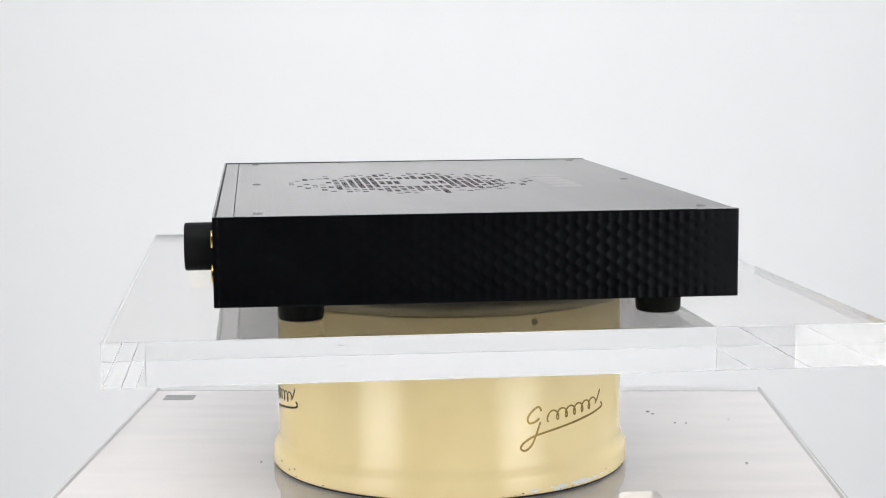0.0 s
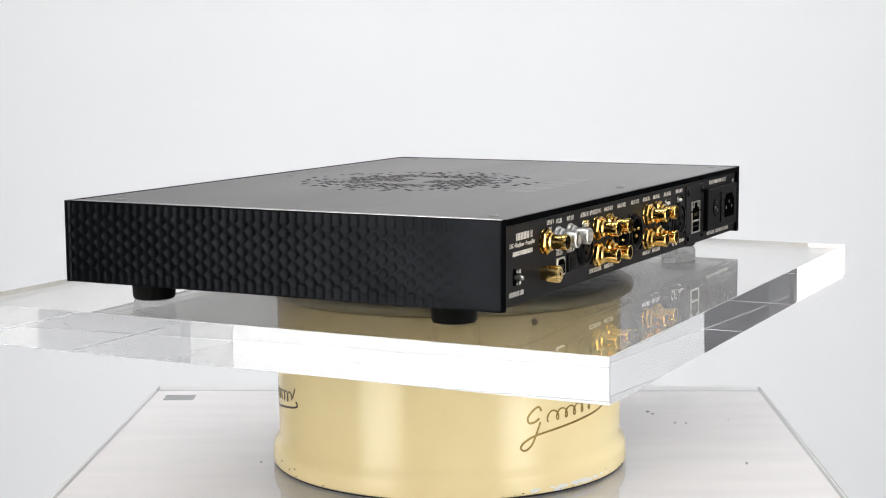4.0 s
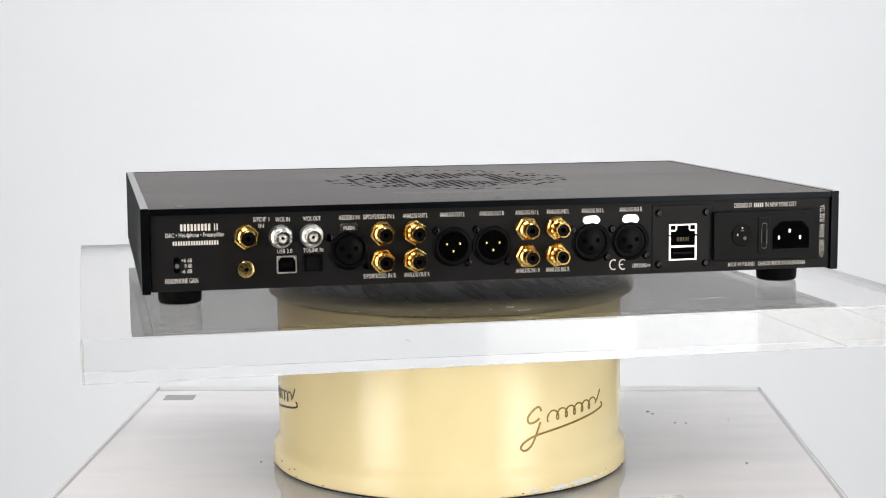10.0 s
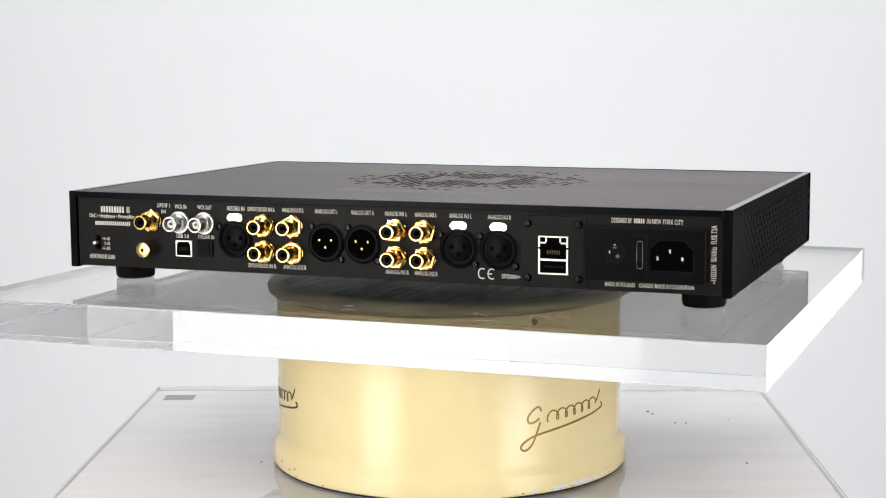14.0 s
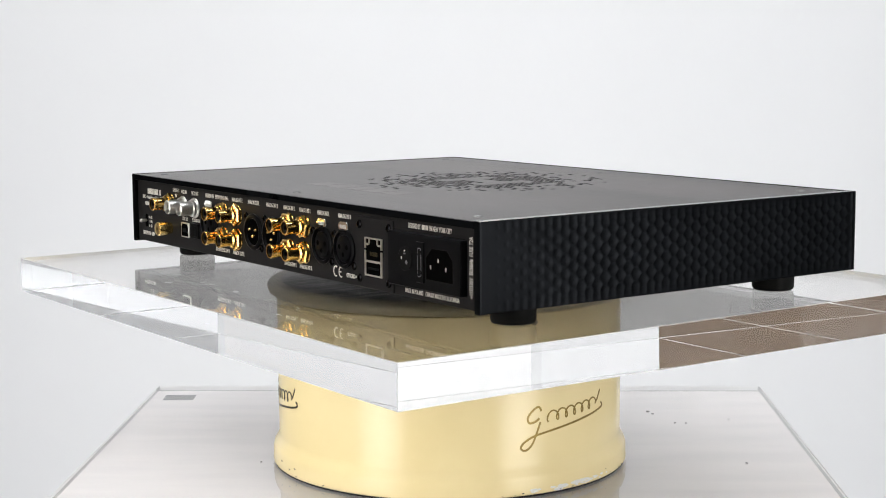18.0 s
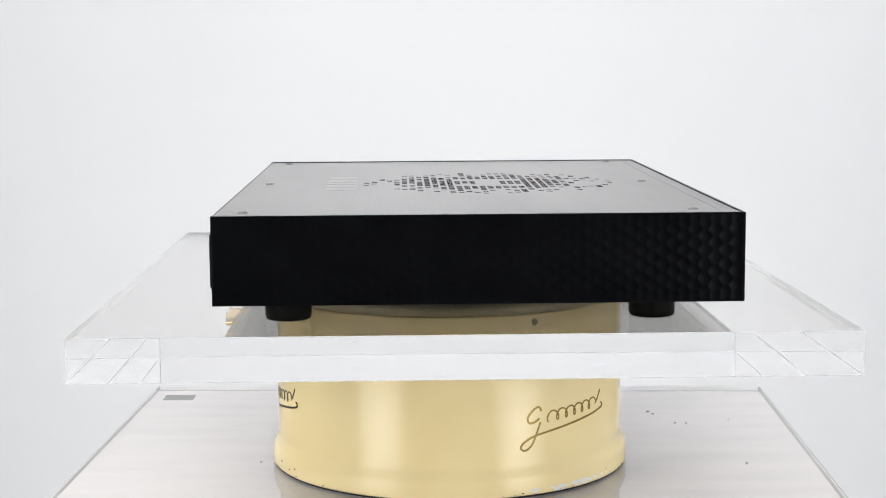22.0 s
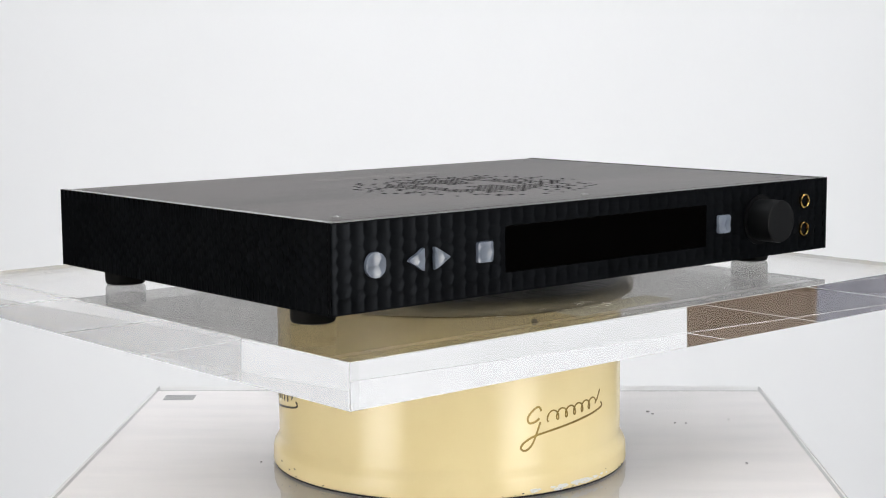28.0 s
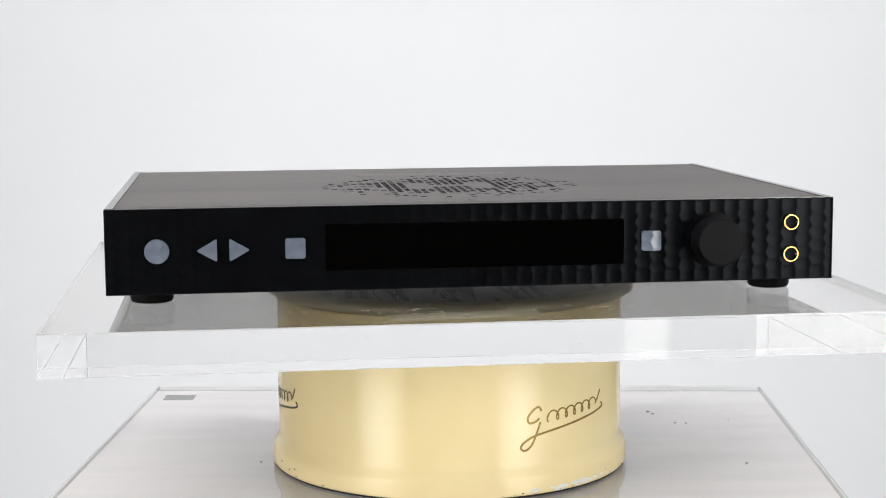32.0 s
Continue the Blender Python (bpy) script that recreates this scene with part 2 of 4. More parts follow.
def spline(pts, n=10):
    """A smooth line through the points."""
    out = []
    for k in range(len(pts) - 1):
        p = [Vector(pts[max(0, min(len(pts) - 1, k + d))]) for d in (-1, 0, 1, 2)]
        for i in range(n):
            t = i / n
            out.append(tuple(0.5 * (2 * p[1] + (p[2] - p[0]) * t + (2 * p[0] - 5 * p[1] + 4 * p[2] - p[3]) * t * t + (3 * p[1] - p[0] - 3 * p[2] + p[3]) * t ** 3)))
    out.append(tuple(pts[-1]))
    return out


MM = 0.001
REAR = Matrix.Rotation(radians(90), 4, "X")   # local z points backwards (-y), local y up


def facing_rear(x, z, y=-0.1445, spin=0):
    """The pose of a fitting on the rear panel: its z points out of the panel."""
    return Matrix.Translation((x * MM, y, z * MM)) @ REAR @ Matrix.Rotation(radians(spin), 4, "Z")


def facing_front(x, z, y=0.1465, spin=0):
    return Matrix.Translation((x * MM, y, z * MM)) @ Matrix.Rotation(radians(180), 4, "Z") @ REAR @ Matrix.Rotation(radians(spin), 4, "Z")


def writing(text, x0, x1, z0, z1, parent, mat, y=-0.1445, spin=0, label="", name="lettering"):
    """Printed words that fill the given box of the rear panel (mm)."""
    cu = bpy.data.curves.new("words", "FONT")
    cu.body, cu.extrude, cu.resolution_u, cu.offset = text, 0.006, 2, 0.004
    tmp = bpy.data.objects.new("words", cu)
    scene.collection.objects.link(tmp)
    dg = bpy.context.evaluated_depsgraph_get()
    me = bpy.data.meshes.new_from_object(tmp.evaluated_get(dg))
    bpy.data.objects.remove(tmp)
    bpy.data.curves.remove(cu)
    co = np.array([v.co[:] for v in me.vertices])
    lo, hi = co.min(0), co.max(0)
    w, h = (x1 - x0, z1 - z0) if spin == 0 else (z1 - z0, x1 - x0)
    for v in me.vertices:
        v.co = Vector((((v.co.x - lo[0]) / (hi[0] - lo[0]) - 0.5) * w * MM, ((v.co.y - lo[1]) / (hi[1] - lo[1]) - 0.5) * h * MM, (v.co.z - lo[2]) / max(hi[2] - lo[2], 1e-6) * 0.00012))
    me.materials.clear()
    me.materials.append(mat)
    me.name = name
    return same(name, me, parent, facing_rear((x0 + x1) / 2, (z0 + z1) / 2, y, spin), label)


def bars(x0, x1, z0, z1, cuts, parent, mat, y=-0.1445, name="printed_bar"):
    """Plain bars in place of a mark: cuts are fractions of the width."""
    for a, b in cuts:
        w = (x1 - x0) * MM
        bm = prism(rounded(w * (b - a), (z1 - z0) * MM, 0.0002, 2), 0, 0.00012)
        part(name, bm, mat, parent, at=facing_rear(x0 + (x1 - x0) * (a + b) / 2, (z0 + z1) / 2, y))


def letters(n, span):
    """Even narrow bars, as many as the mark has strokes."""
    return tuple((span * (i + 0.14) / n, span * (i + 0.80) / n) for i in range(n))


# ---- room ----
def build_room():
    X0, X1, Y0, Y1, H = -3.4, 1.95, -4.2, 2.0, 2.7

    def wall(name, bm, mat, label):
        return tagged(part(name, bm, mat, None, smooth=None), label, "wall", kind="structure")

    tagged(part("floor", box(X0 - 0.2, X1 + 0.2, Y0 - 0.2, Y1 + 0.2, -0.2, 0.0), M["floor"], smooth=None), "pale grey screed floor", "floor", kind="structure")
    wall("wall_north", box(X0 - 0.2, 1.55, Y1, Y1 + 0.2, 0, H), M["wall"], "plain white painted wall behind the turntable")
    # dark section added so that the display's reflection dims towards the corner
    wall("wall_end", box(1.55, X1 + 0.2, Y1, Y1 + 0.2, 0, H), M["shaded_wall"], "unseen end of the white wall, coloured dark for falling light")
    wall("wall_west", box(X0 - 0.2, X0, -0.1, 1.5, 0, H), M["brown_wall"], "brown oak-veneered wall")
    # corner shade is put into the colour of this wall piece
    wall("wall_niche", box(X0 - 0.2, X0, 1.5, Y1, 0, H), M["shaded_wall"], "end of the side wall, coloured dark for the shade in the corner")
    wall("wall_corner", box(X0 - 0.2, X0, Y0, -0.1, 0, H), M["violet_wall"], "pale grey-violet painted wall")
    tagged(part("ceiling", box(X0 - 0.2, X1 + 0.2, Y0 - 0.2, Y1 + 0.2, H, H + 0.2), M["ceiling"], smooth=None), "plain grey ceiling", "ceiling", kind="structure")
    # the walls behind the camera are dark
    ye = -2.6
    wall("wall_east", box(X1, X1 + 0.2, ye, Y1, 0, H), M["wall"], "plain white painted side wall")
    wall("wall_studio", box(X1, X1 + 0.2, Y0, ye, 0, H), M["dark_wall"], "dark painted studio wall")
    wall("wall_south", box(X0 - 0.2, X1 + 0.2, Y0 - 0.2, Y0, 0, H), M["dark_wall"], "dark painted studio wall")
    def flood(name, label, group, at, to, wide, watts, hung):
        """An added long flood lamp that brightens a wall, on the floor or hung from the ceiling."""
        lamp = tagged(new(name), label, "lamp", group=group)
        m = look(at, to)
        foot = H if hung else 0.0
        lamp.matrix_world = Matrix.Translation((at[0], at[1], foot))
        tilt = Matrix.Translation((0, 0, at[2] - foot)) @ m.to_3x3().to_4x4()
        part("housing", prism(rounded(wide + 0.04, 0.22, 0.015), 0.004, 0.06, 0.004), M["felt"], lamp, at=tilt)
        part("diffuser", prism(rounded(wide, 0.18, 0.01), 0.0, 0.0035), M["lamp_glow"], lamp, smooth=None, at=tilt)
        turned = Matrix.Rotation(math.atan2(at[0] - to[0], to[1] - at[1]), 4, "Z")
        for sx in (-0.3 * wide, 0.3 * wide):
            lo, hi = (at[2] - foot + 0.03, 0.0) if hung else (0.0, at[2] - 0.03)
            part("bracket", box(sx - 0.01, sx + 0.01, -0.06, -0.035, lo, hi, 0.002), M["steel"], lamp, at=turned)
        area(name + "_light", m @ Matrix.Translation((0, 0, -0.01)), wide, 0.18, watts, (0.96, 0.978, 1.0))

    # three unseen fill lamps, added to brighten the white walls
    flood("floor_fill", "added unseen long black flood lamp on the floor lighting the white wall", "flood lamps on the floor", (-0.1, 0.30, 0.16), (-0.1, 2.0, 2.2), 2.6, 12.0, False)
    flood("floor_fill", "added unseen short black flood lamp on the floor lighting the side wall", "flood lamps on the floor", (1.10, -1.30, 0.16), (1.95, -1.45, 1.45), 0.88, 20.0, False)
    flood("hung_fill", "added unseen long black flood lamp hung from the ceiling before the white wall", "", (-0.2, 0.0, H - 0.2), (-0.2, 2.0, 0.9), 3.2, 33.0, True)
    # unseen black strip added along the white side wall to darken the display's reflection
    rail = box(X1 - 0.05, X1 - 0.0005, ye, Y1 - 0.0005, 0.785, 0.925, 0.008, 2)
    tagged(part("reflection_strip", rail, M["black"]), "unseen black strip added on the side wall to darken the display's reflection", "dado rail", kind="structure")
    # unseen overhead fill, added to light the turntable from above
    lamp = tagged(new("ceiling_fill"), "added unseen flat white ceiling lamp with a lit diffuser", "lamp")
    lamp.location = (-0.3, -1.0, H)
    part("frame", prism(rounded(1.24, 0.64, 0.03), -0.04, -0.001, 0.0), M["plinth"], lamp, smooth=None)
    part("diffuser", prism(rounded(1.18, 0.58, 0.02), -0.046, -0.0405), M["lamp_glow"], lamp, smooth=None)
    area("ceiling_fill_light", look((-0.3, -1.0, H - 0.06), (-0.3, -1.0, 0)), 1.18, 0.58, 12.5, (1.0, 0.99, 0.97))


def build_softbox(x0, y0, x1, y1, z0, z1, mat):
    """A softbox on a stand: its lit face runs from (x0, y0) to (x1, y1) and looks at the turntable."""
    a, b = Vector((x0, y0, 0)), Vector((x1, y1, 0))
    mid, w, h = (a + b) / 2, (b - a).length, z1 - z0
    u = (b - a).normalized()
    n = Vector((-u.y, u.x, 0))
    if n.dot(mid) > 0:
        n = -n
    ob = tagged(new("softbox"), "black fabric softbox with a lit white face on a tripod", "softbox", group="studio softboxes")
    ob.matrix_world = Matrix.Translation((mid.x, mid.y, 0)) @ Matrix.Rotation(math.atan2(-n.x, n.y), 4, "Z")
    zc = (z0 + z1) / 2
    up = Matrix.Translation((0, 0, zc)) @ Matrix.Rotation(radians(-90), 4, "X")
    part("diffuser", prism(rounded(w, h, 0.02), -0.004, 0.0), mat, ob, "lit white diffuser", smooth=None, at=up)
    # tapered hood behind the face
    bm = bmesh.new()
    rings = []
    for d, k in ((0.012, 1.03), (-0.02, 1.03), (-0.10, 0.86), (-0.22, 0.40), (-0.30, 0.22)):
        rings.append([bm.verts.new((p[0], p[1], d)) for p in rounded(w * k, h * k, 0.022)])
    for p, q in zip(rings, rings[1:]):
        for i in range(len(p)):
            bm.faces.new((p[i], p[(i + 1) % len(p)], q[(i + 1) % len(p)], q[i]))
    bm.faces.new(rings[-1])
    part("hood", bm, M["felt"], ob, "black fabric hood", smooth=20, at=up)
    part("lamp_head", lathe([(0, 0), (0.055, 0), (0.06, 0.01), (0.06, 0.15), (0.05, 0.17), (0, 0.17)], 28), M["black"], ob, at=Matrix.Translation((0, -0.30, zc)) @ Matrix.Rotation(radians(90), 4, "X"))
    part("pole", lathe([(0, 0.12), (0.014, 0.12), (0.014, 0.62), (0.011, 0.63), (0.011, zc - 0.05), (0, zc - 0.05)], 16), M["steel"], ob, at=Matrix.Translation((0, -0.38, 0)))
    part("collar", lathe([(0.0141, 0.60), (0.022, 0.605), (0.022, 0.645), (0.0141, 0.65)], 16), M["black"], ob, at=Matrix.Translation((0, -0.38, 0)))
    for k in range(3):
        leg = box(-0.008, 0.008, 0.0, 0.50, -0.006, 0.006, 0.002)
        part("leg", leg, M["steel"], ob, at=Matrix.Translation((0, -0.38, 0.345)) @ Matrix.Rotation(radians(120 * k + 20), 4, "Z") @ Matrix.Rotation(radians(-43), 4, "X"))


# ---- stand ----
def build_stand():
    zt = B - 0.1402
    turned = Matrix.Translation((0.0023, 0.06, 0)) @ Matrix.Rotation(radians(-1.5), 4, "Z")    # the plate lies a little askew
    pl = tagged(part("plinth", box(-0.20, 0.20, -0.17, 0.17, 0.0, zt - 0.0282, 0.003), M["plinth"]), "plain white laminate plinth on a pale floor", "plinth")
    sh = tagged(part("metal_sheet", box(-0.2542, 0.2512, -0.2695, 0.1692, zt - 0.028, zt - 0.0245, 0.0006), M["sheet"], at=turned), "grey brushed steel sheet under the clear base plate", "metal sheet")
    ba = part("base_plate", box(-0.2547, 0.2517, -0.270, 0.1697, zt - 0.025, zt, 0.0026), M["acrylic_low"], at=turned)
    ba.data.materials.append(M["acrylic_grey"])
    ba.data.materials.append(M["acrylic_sawn"])
    for f in ba.data.polygons:
        f.material_index = 0 if abs(f.normal.z) > 0.9 else 2 if max(abs(f.normal.x), abs(f.normal.y)) > 0.9 else 1
    tagged(ba, "thick clear acrylic base plate on a steel sheet", "acrylic plate")
    ba.visible_shadow = False
    pad = tagged(part("rubber_pad", box(-0.2366, -0.2116, 0.199, 0.219, zt - 0.0246, zt - 0.0241, 0.0001), M["pad"]), "small dark grey pad under the clear base plate", "pad")
    # drum
    zb, ztop = zt, B - 0.0456
    drum = tagged(new("drum"), "cream enamelled round drum with gold script marks", "drum")
    drum.location = (-0.0011, 0, zb)
    h = ztop - zb
    R = 0.1174
    part("shell", lathe([(R - 0.004, 0.0014), (R + 0.0038, 0.0015), (R + 0.0042, 0.0022), (R + 0.0040, 0.0110), (R + 0.0032, 0.0140), (R + 0.0010, 0.0172), (R, 0.021),
                          (R, h - 0.0012), (R - 0.0005, h - 0.0003), (R - 0.0014, h), (0, h)], 160), M["drum"], drum, smooth=30)
    part("base_ring", lathe([(0, 0.0), (R + 0.0030, 0.0), (R + 0.0035, 0.0004), (R + 0.0035, 0.0013), (R - 0.004, 0.0015)], 120), M["felt"], drum, "black felt ring under the drum", smooth=30)

    def on_drum(path, width, mat, name, lift=0.00025):
        verts, faces = ribbon(path, width, lift)
        me = bpy.data.meshes.new(name)
        out = []
        for u, v, q in verts:
            a = u / R - math.pi / 2
            out.append(((R + 0.00002 + q) * math.cos(a), (R + 0.00002 + q) * math.sin(a), v))
        me.from_pydata(out, [], faces)
        me.materials.append(mat)
        ob = new(name, me)
        ob.parent = drum
        return ob

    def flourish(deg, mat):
        """A plain flourish in the given material: a wavy stroke over a looped underline."""
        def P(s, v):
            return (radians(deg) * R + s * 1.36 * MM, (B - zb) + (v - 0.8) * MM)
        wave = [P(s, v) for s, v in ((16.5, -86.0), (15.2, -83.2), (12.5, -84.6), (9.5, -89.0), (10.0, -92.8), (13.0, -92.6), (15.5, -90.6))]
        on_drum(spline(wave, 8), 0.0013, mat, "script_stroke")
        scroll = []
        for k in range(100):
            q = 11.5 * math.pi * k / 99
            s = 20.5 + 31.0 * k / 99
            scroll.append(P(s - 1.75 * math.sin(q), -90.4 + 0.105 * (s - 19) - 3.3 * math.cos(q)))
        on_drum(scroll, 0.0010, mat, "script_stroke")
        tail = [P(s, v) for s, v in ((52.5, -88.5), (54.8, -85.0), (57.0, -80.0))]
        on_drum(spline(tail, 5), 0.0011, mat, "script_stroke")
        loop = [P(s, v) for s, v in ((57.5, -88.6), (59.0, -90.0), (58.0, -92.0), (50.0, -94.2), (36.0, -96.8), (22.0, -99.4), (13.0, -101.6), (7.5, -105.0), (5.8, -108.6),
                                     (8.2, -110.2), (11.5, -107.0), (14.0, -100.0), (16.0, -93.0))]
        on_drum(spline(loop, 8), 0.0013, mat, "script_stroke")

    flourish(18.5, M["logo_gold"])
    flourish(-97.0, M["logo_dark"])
    # rivet hole near the top and chipped enamel at the foot
    a = radians(27.0) - math.pi / 2
    rv = lathe([(0.0, 0.0002), (0.0011, 0.0002), (0.0013, 0.0009), (0.0019, 0.0009), (0.0022, 0.0)], 20)
    part("rivet", rv, M["logo_dark"], drum, "small dark rivet", at=Matrix.Translation((R * math.cos(a), R * math.sin(a), 0.0897)) @ Matrix.Rotation(a, 4, "Z") @ Matrix.Rotation(radians(90), 4, "Y"))
    rng = random.Random(4)
    for k in range(72):
        pale = k < 52
        dg = rng.choice((rng.uniform(24, 58), rng.uniform(32, 48))) if pale else rng.uniform(-85, 85)
        a = radians(dg) - math.pi / 2
        s = rng.uniform(0.0004, 0.0014) if pale else rng.uniform(0.0002, 0.0005)
        pts = [(s * (1 + 0.5 * rng.random()) * math.cos(q * 1.05) * 1.8, s * (0.5 + 0.5 * rng.random()) * math.sin(q * 1.05)) for q in range(6)]
        z = rng.uniform(0.0026, 0.0050) if pale else rng.uniform(0.0021, 0.0030) if rng.random() < 0.85 else rng.uniform(0.003, 0.009)
        part("enamel_chip", prism(pts, 0, 0.00025 if pale else 0.0003), M["chip"] if pale else M["felt"], drum,
             at=Matrix.Translation(((R + 0.00415) * math.cos(a), (R + 0.00415) * math.sin(a), z)) @ Matrix.Rotation(a, 4, "Z") @ Matrix.Rotation(radians(90), 4, "Y") @ Matrix.Rotation(radians(90), 4, "Z"))
    bm = bmesh.new()
    bmesh.ops.create_icosphere(bm, subdivisions=2, radius=0.0026)
    for v in bm.verts:
        v.co *= 0.75 + 0.5 * noise.noise(v.co * 500)
        v.co.z = max(v.co.z * 0.6, -0.0008)
    crumb = tagged(part("paint_crumb", bm, M["chip"], at=Matrix.Translation((0.051, -0.1255, zt + 0.0009))), "white crumb of flaked paint beside the drum", "debris")
    # specks and scuffs on the base plate
    for x, y, s in ((0.152, 0.128, 1.6), (0.168, 0.09, 1.0), (0.176, 0.088, 1.0), (0.20, -0.03, 1.2), (0.155, 0.12, 1.0), (-0.13, -0.02, 0.8), (0.21, 0.1, 0.7)):
        pts = [(s * MM * (0.6 + 0.6 * rng.random()) * math.cos(q * 1.05), s * MM * (0.6 + 0.6 * rng.random()) * math.sin(q * 1.05)) for q in range(6)]
        tagged(part("speck", prism(pts, 0, 0.0003), M["pad"], at=Matrix.Translation((x, y, zt + 0.0002))), "tiny dark speck on the clear base plate", "debris", group="specks on the base plate")


# ---- turning things ----
def build_platter():
    """The metal disc that carries the slab."""
    z0 = B - 0.0450
    ob = tagged(new("platter"), "dark scratched metal turntable platter under the clear slab", "platter")
    ob.location = (0, 0, z0)
    part("disc", lathe([(0, 0.0), (0.112, 0.0), (0.1155, 0.0012), (0.1155, 0.0086), (0.1150, 0.0090), (0, 0.0090)], 128), M["platter"], ob, smooth=30)
    edge = [(0.1157, 0.0002), (0.1185, 0.0002), (0.1205, 0.0006)]
    edge += [(0.1200 + 0.0050 * math.cos(radians(q)), 0.0046 + 0.0043 * math.sin(radians(q))) for q in range(-60, 91, 10)] + [(0.1157, 0.0089)]
    part("rim", lathe(edge, 160), M["platter_rim"], ob, "dull rounded metal rim of the platter", smooth=40)
    rng = random.Random(8)
    for k in range(150):
        a, r = rng.choice((0.5, 1.1, 1.5, 1.9, 2.4, 4.0, 4.4, 4.8, 5.3, 5.6)) + rng.gauss(0, 0.12), rng.uniform(0.084, 0.114)
        ln = rng.uniform(0.0015, 0.009)
        vv, ff = ribbon(spline([(0, 0), (ln / 2, rng.uniform(-0.0008, 0.0008)), (ln, 0)], 4), rng.uniform(0.00006, 0.00018), 0.00005)
        me = bpy.data.meshes.new("scratch")
        me.from_pydata(vv, [], ff)
        me.materials.append(M["scratch"])
        same("scratch", me, ob, Matrix.Translation((r * math.cos(a), r * math.sin(a), 0.00905)) @ Matrix.Rotation(rng.gauss(0, 0.6), 4, "Z"))
    return ob


def build_slab():
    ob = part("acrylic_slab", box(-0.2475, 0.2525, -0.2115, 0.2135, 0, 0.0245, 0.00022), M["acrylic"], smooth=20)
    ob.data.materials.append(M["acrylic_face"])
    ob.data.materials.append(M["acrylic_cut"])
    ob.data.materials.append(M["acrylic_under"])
    # the underside alone carries the tint that darkens what shows through
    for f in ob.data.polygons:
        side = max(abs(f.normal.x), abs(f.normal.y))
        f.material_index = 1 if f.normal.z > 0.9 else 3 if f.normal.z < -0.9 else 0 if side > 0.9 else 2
    tagged(ob, "thick clear acrylic slab turning on the platter", "acrylic slab")
    ob.location = (0, 0, B - 0.0357)
    ob.visible_shadow = False
    rng = random.Random(5)
    for k in range(8):
        side, u, v = k % 4, rng.uniform(-0.19, 0.19), rng.uniform(0.004, 0.02)
        pts = spline([(0, 0), (rng.uniform(0.001, 0.003), rng.uniform(-0.0006, 0.0006)), (rng.uniform(0.0035, 0.006), rng.uniform(-0.001, 0.001))], 4)
        vv, ff = ribbon(pts, rng.uniform(0.0002, 0.0004), 0.00008)
        me = bpy.data.meshes.new("scuff")
        me.from_pydata(vv, [], ff)
        me.materials.append(M["pad"])
        out = Matrix.Translation((0.0025, 0.001, 0)) @ Matrix.Rotation(radians(90 * side), 4, "Z") @ Matrix.Translation((u, -0.2125 if side % 2 == 0 else -0.25, v)) @ Matrix.Rotation(radians(90), 4, "X")
        same("scuff", me, ob, out)
    # scratches on the upper face
    for k in range(44):
        px, py = rng.choice(((0.085, 0.168), (-0.075, 0.166), (0.03, 0.168), (-0.09, -0.160), (0.0, -0.162), (0.10, -0.163)))
        x, y = px + rng.gauss(0, 0.022), py + rng.gauss(0, 0.009)
        if not 0.158 < abs(y) < 0.200:
            continue
        ln, wd, q = rng.uniform(0.0015, 0.010), rng.uniform(0.00005, 0.00016), rng.gauss(0, 0.6)
        vv, ff = ribbon(spline([(0, 0), (ln / 2, rng.uniform(-0.0012, 0.0012)), (ln, 0)], 4), wd, 0.00005)
        me = bpy.data.meshes.new("scratch")
        me.from_pydata(vv, [], ff)
        me.materials.append(M["scratch"])
        same("scratch", me, ob, Matrix.Translation((x, y, 0.0245)) @ Matrix.Rotation(q, 4, "Z"))
    film = prism(rounded(0.088, 0.022, 0.001, 2), -0.0003, -0.0001)
    part("adhesive_film", film, M["film"], ob, "pale strip of old adhesive film", at=Matrix.Translation((0.0135, 0.166, 0)) @ Matrix.Rotation(radians(4), 4, "Z"))
    return ob


# ---- audio unit ----
DX, DY = 0.0036, 0.0092      # its middle lies off the axis by this much
WID, DEP, HGT = 0.432, 0.293, 0.0494


def dimples(u, v, w, h, pu, pv, fade_lo, fade_hi, depth, rows, ball):
    """Depth of a surface milled with a ball cutter in staggered rows: shallow cuts leave small round hollows, deep ones meet in ridges.
    The rows run out into flutes at the upper and lower rim."""
    edge = min(v, h - v)
    s = rows * max(0.0, min(1.0, (edge - 0.004) / 0.004))
    worn_in, total = 1.4e-6, 0.0        # the ridges are rounded over
    i0 = int(math.floor(u / pu))
    for i in (i0 - 1, i0, i0 + 1, i0 + 2):
        du = u - i * pu
        off = 0.5 * pv * (i % 2)
        j0 = round((v - h / 2 - off) / pv)
        for j in (j0 - 1, j0, j0 + 1) if s > 0.05 else (j0,):
            dv = v - h / 2 - off - j * pv
            total += math.exp(-(du * du + s * dv * dv) / worn_in)
    best = -worn_in * math.log(max(total, 1e-30))
    k = 1.0
    if fade_lo:
        k = min(k, u / fade_lo)
    if fade_hi:
        k = min(k, (w - u) / fade_hi)
    d = max(0.0, depth * max(0.0, k) - best / ball)
    rim = min(1.0, max(0.0, min(v, h - v) / 0.0006)) * min(1.0, max(0.0, min(u, w - u) / 0.0012))
    return d * rim


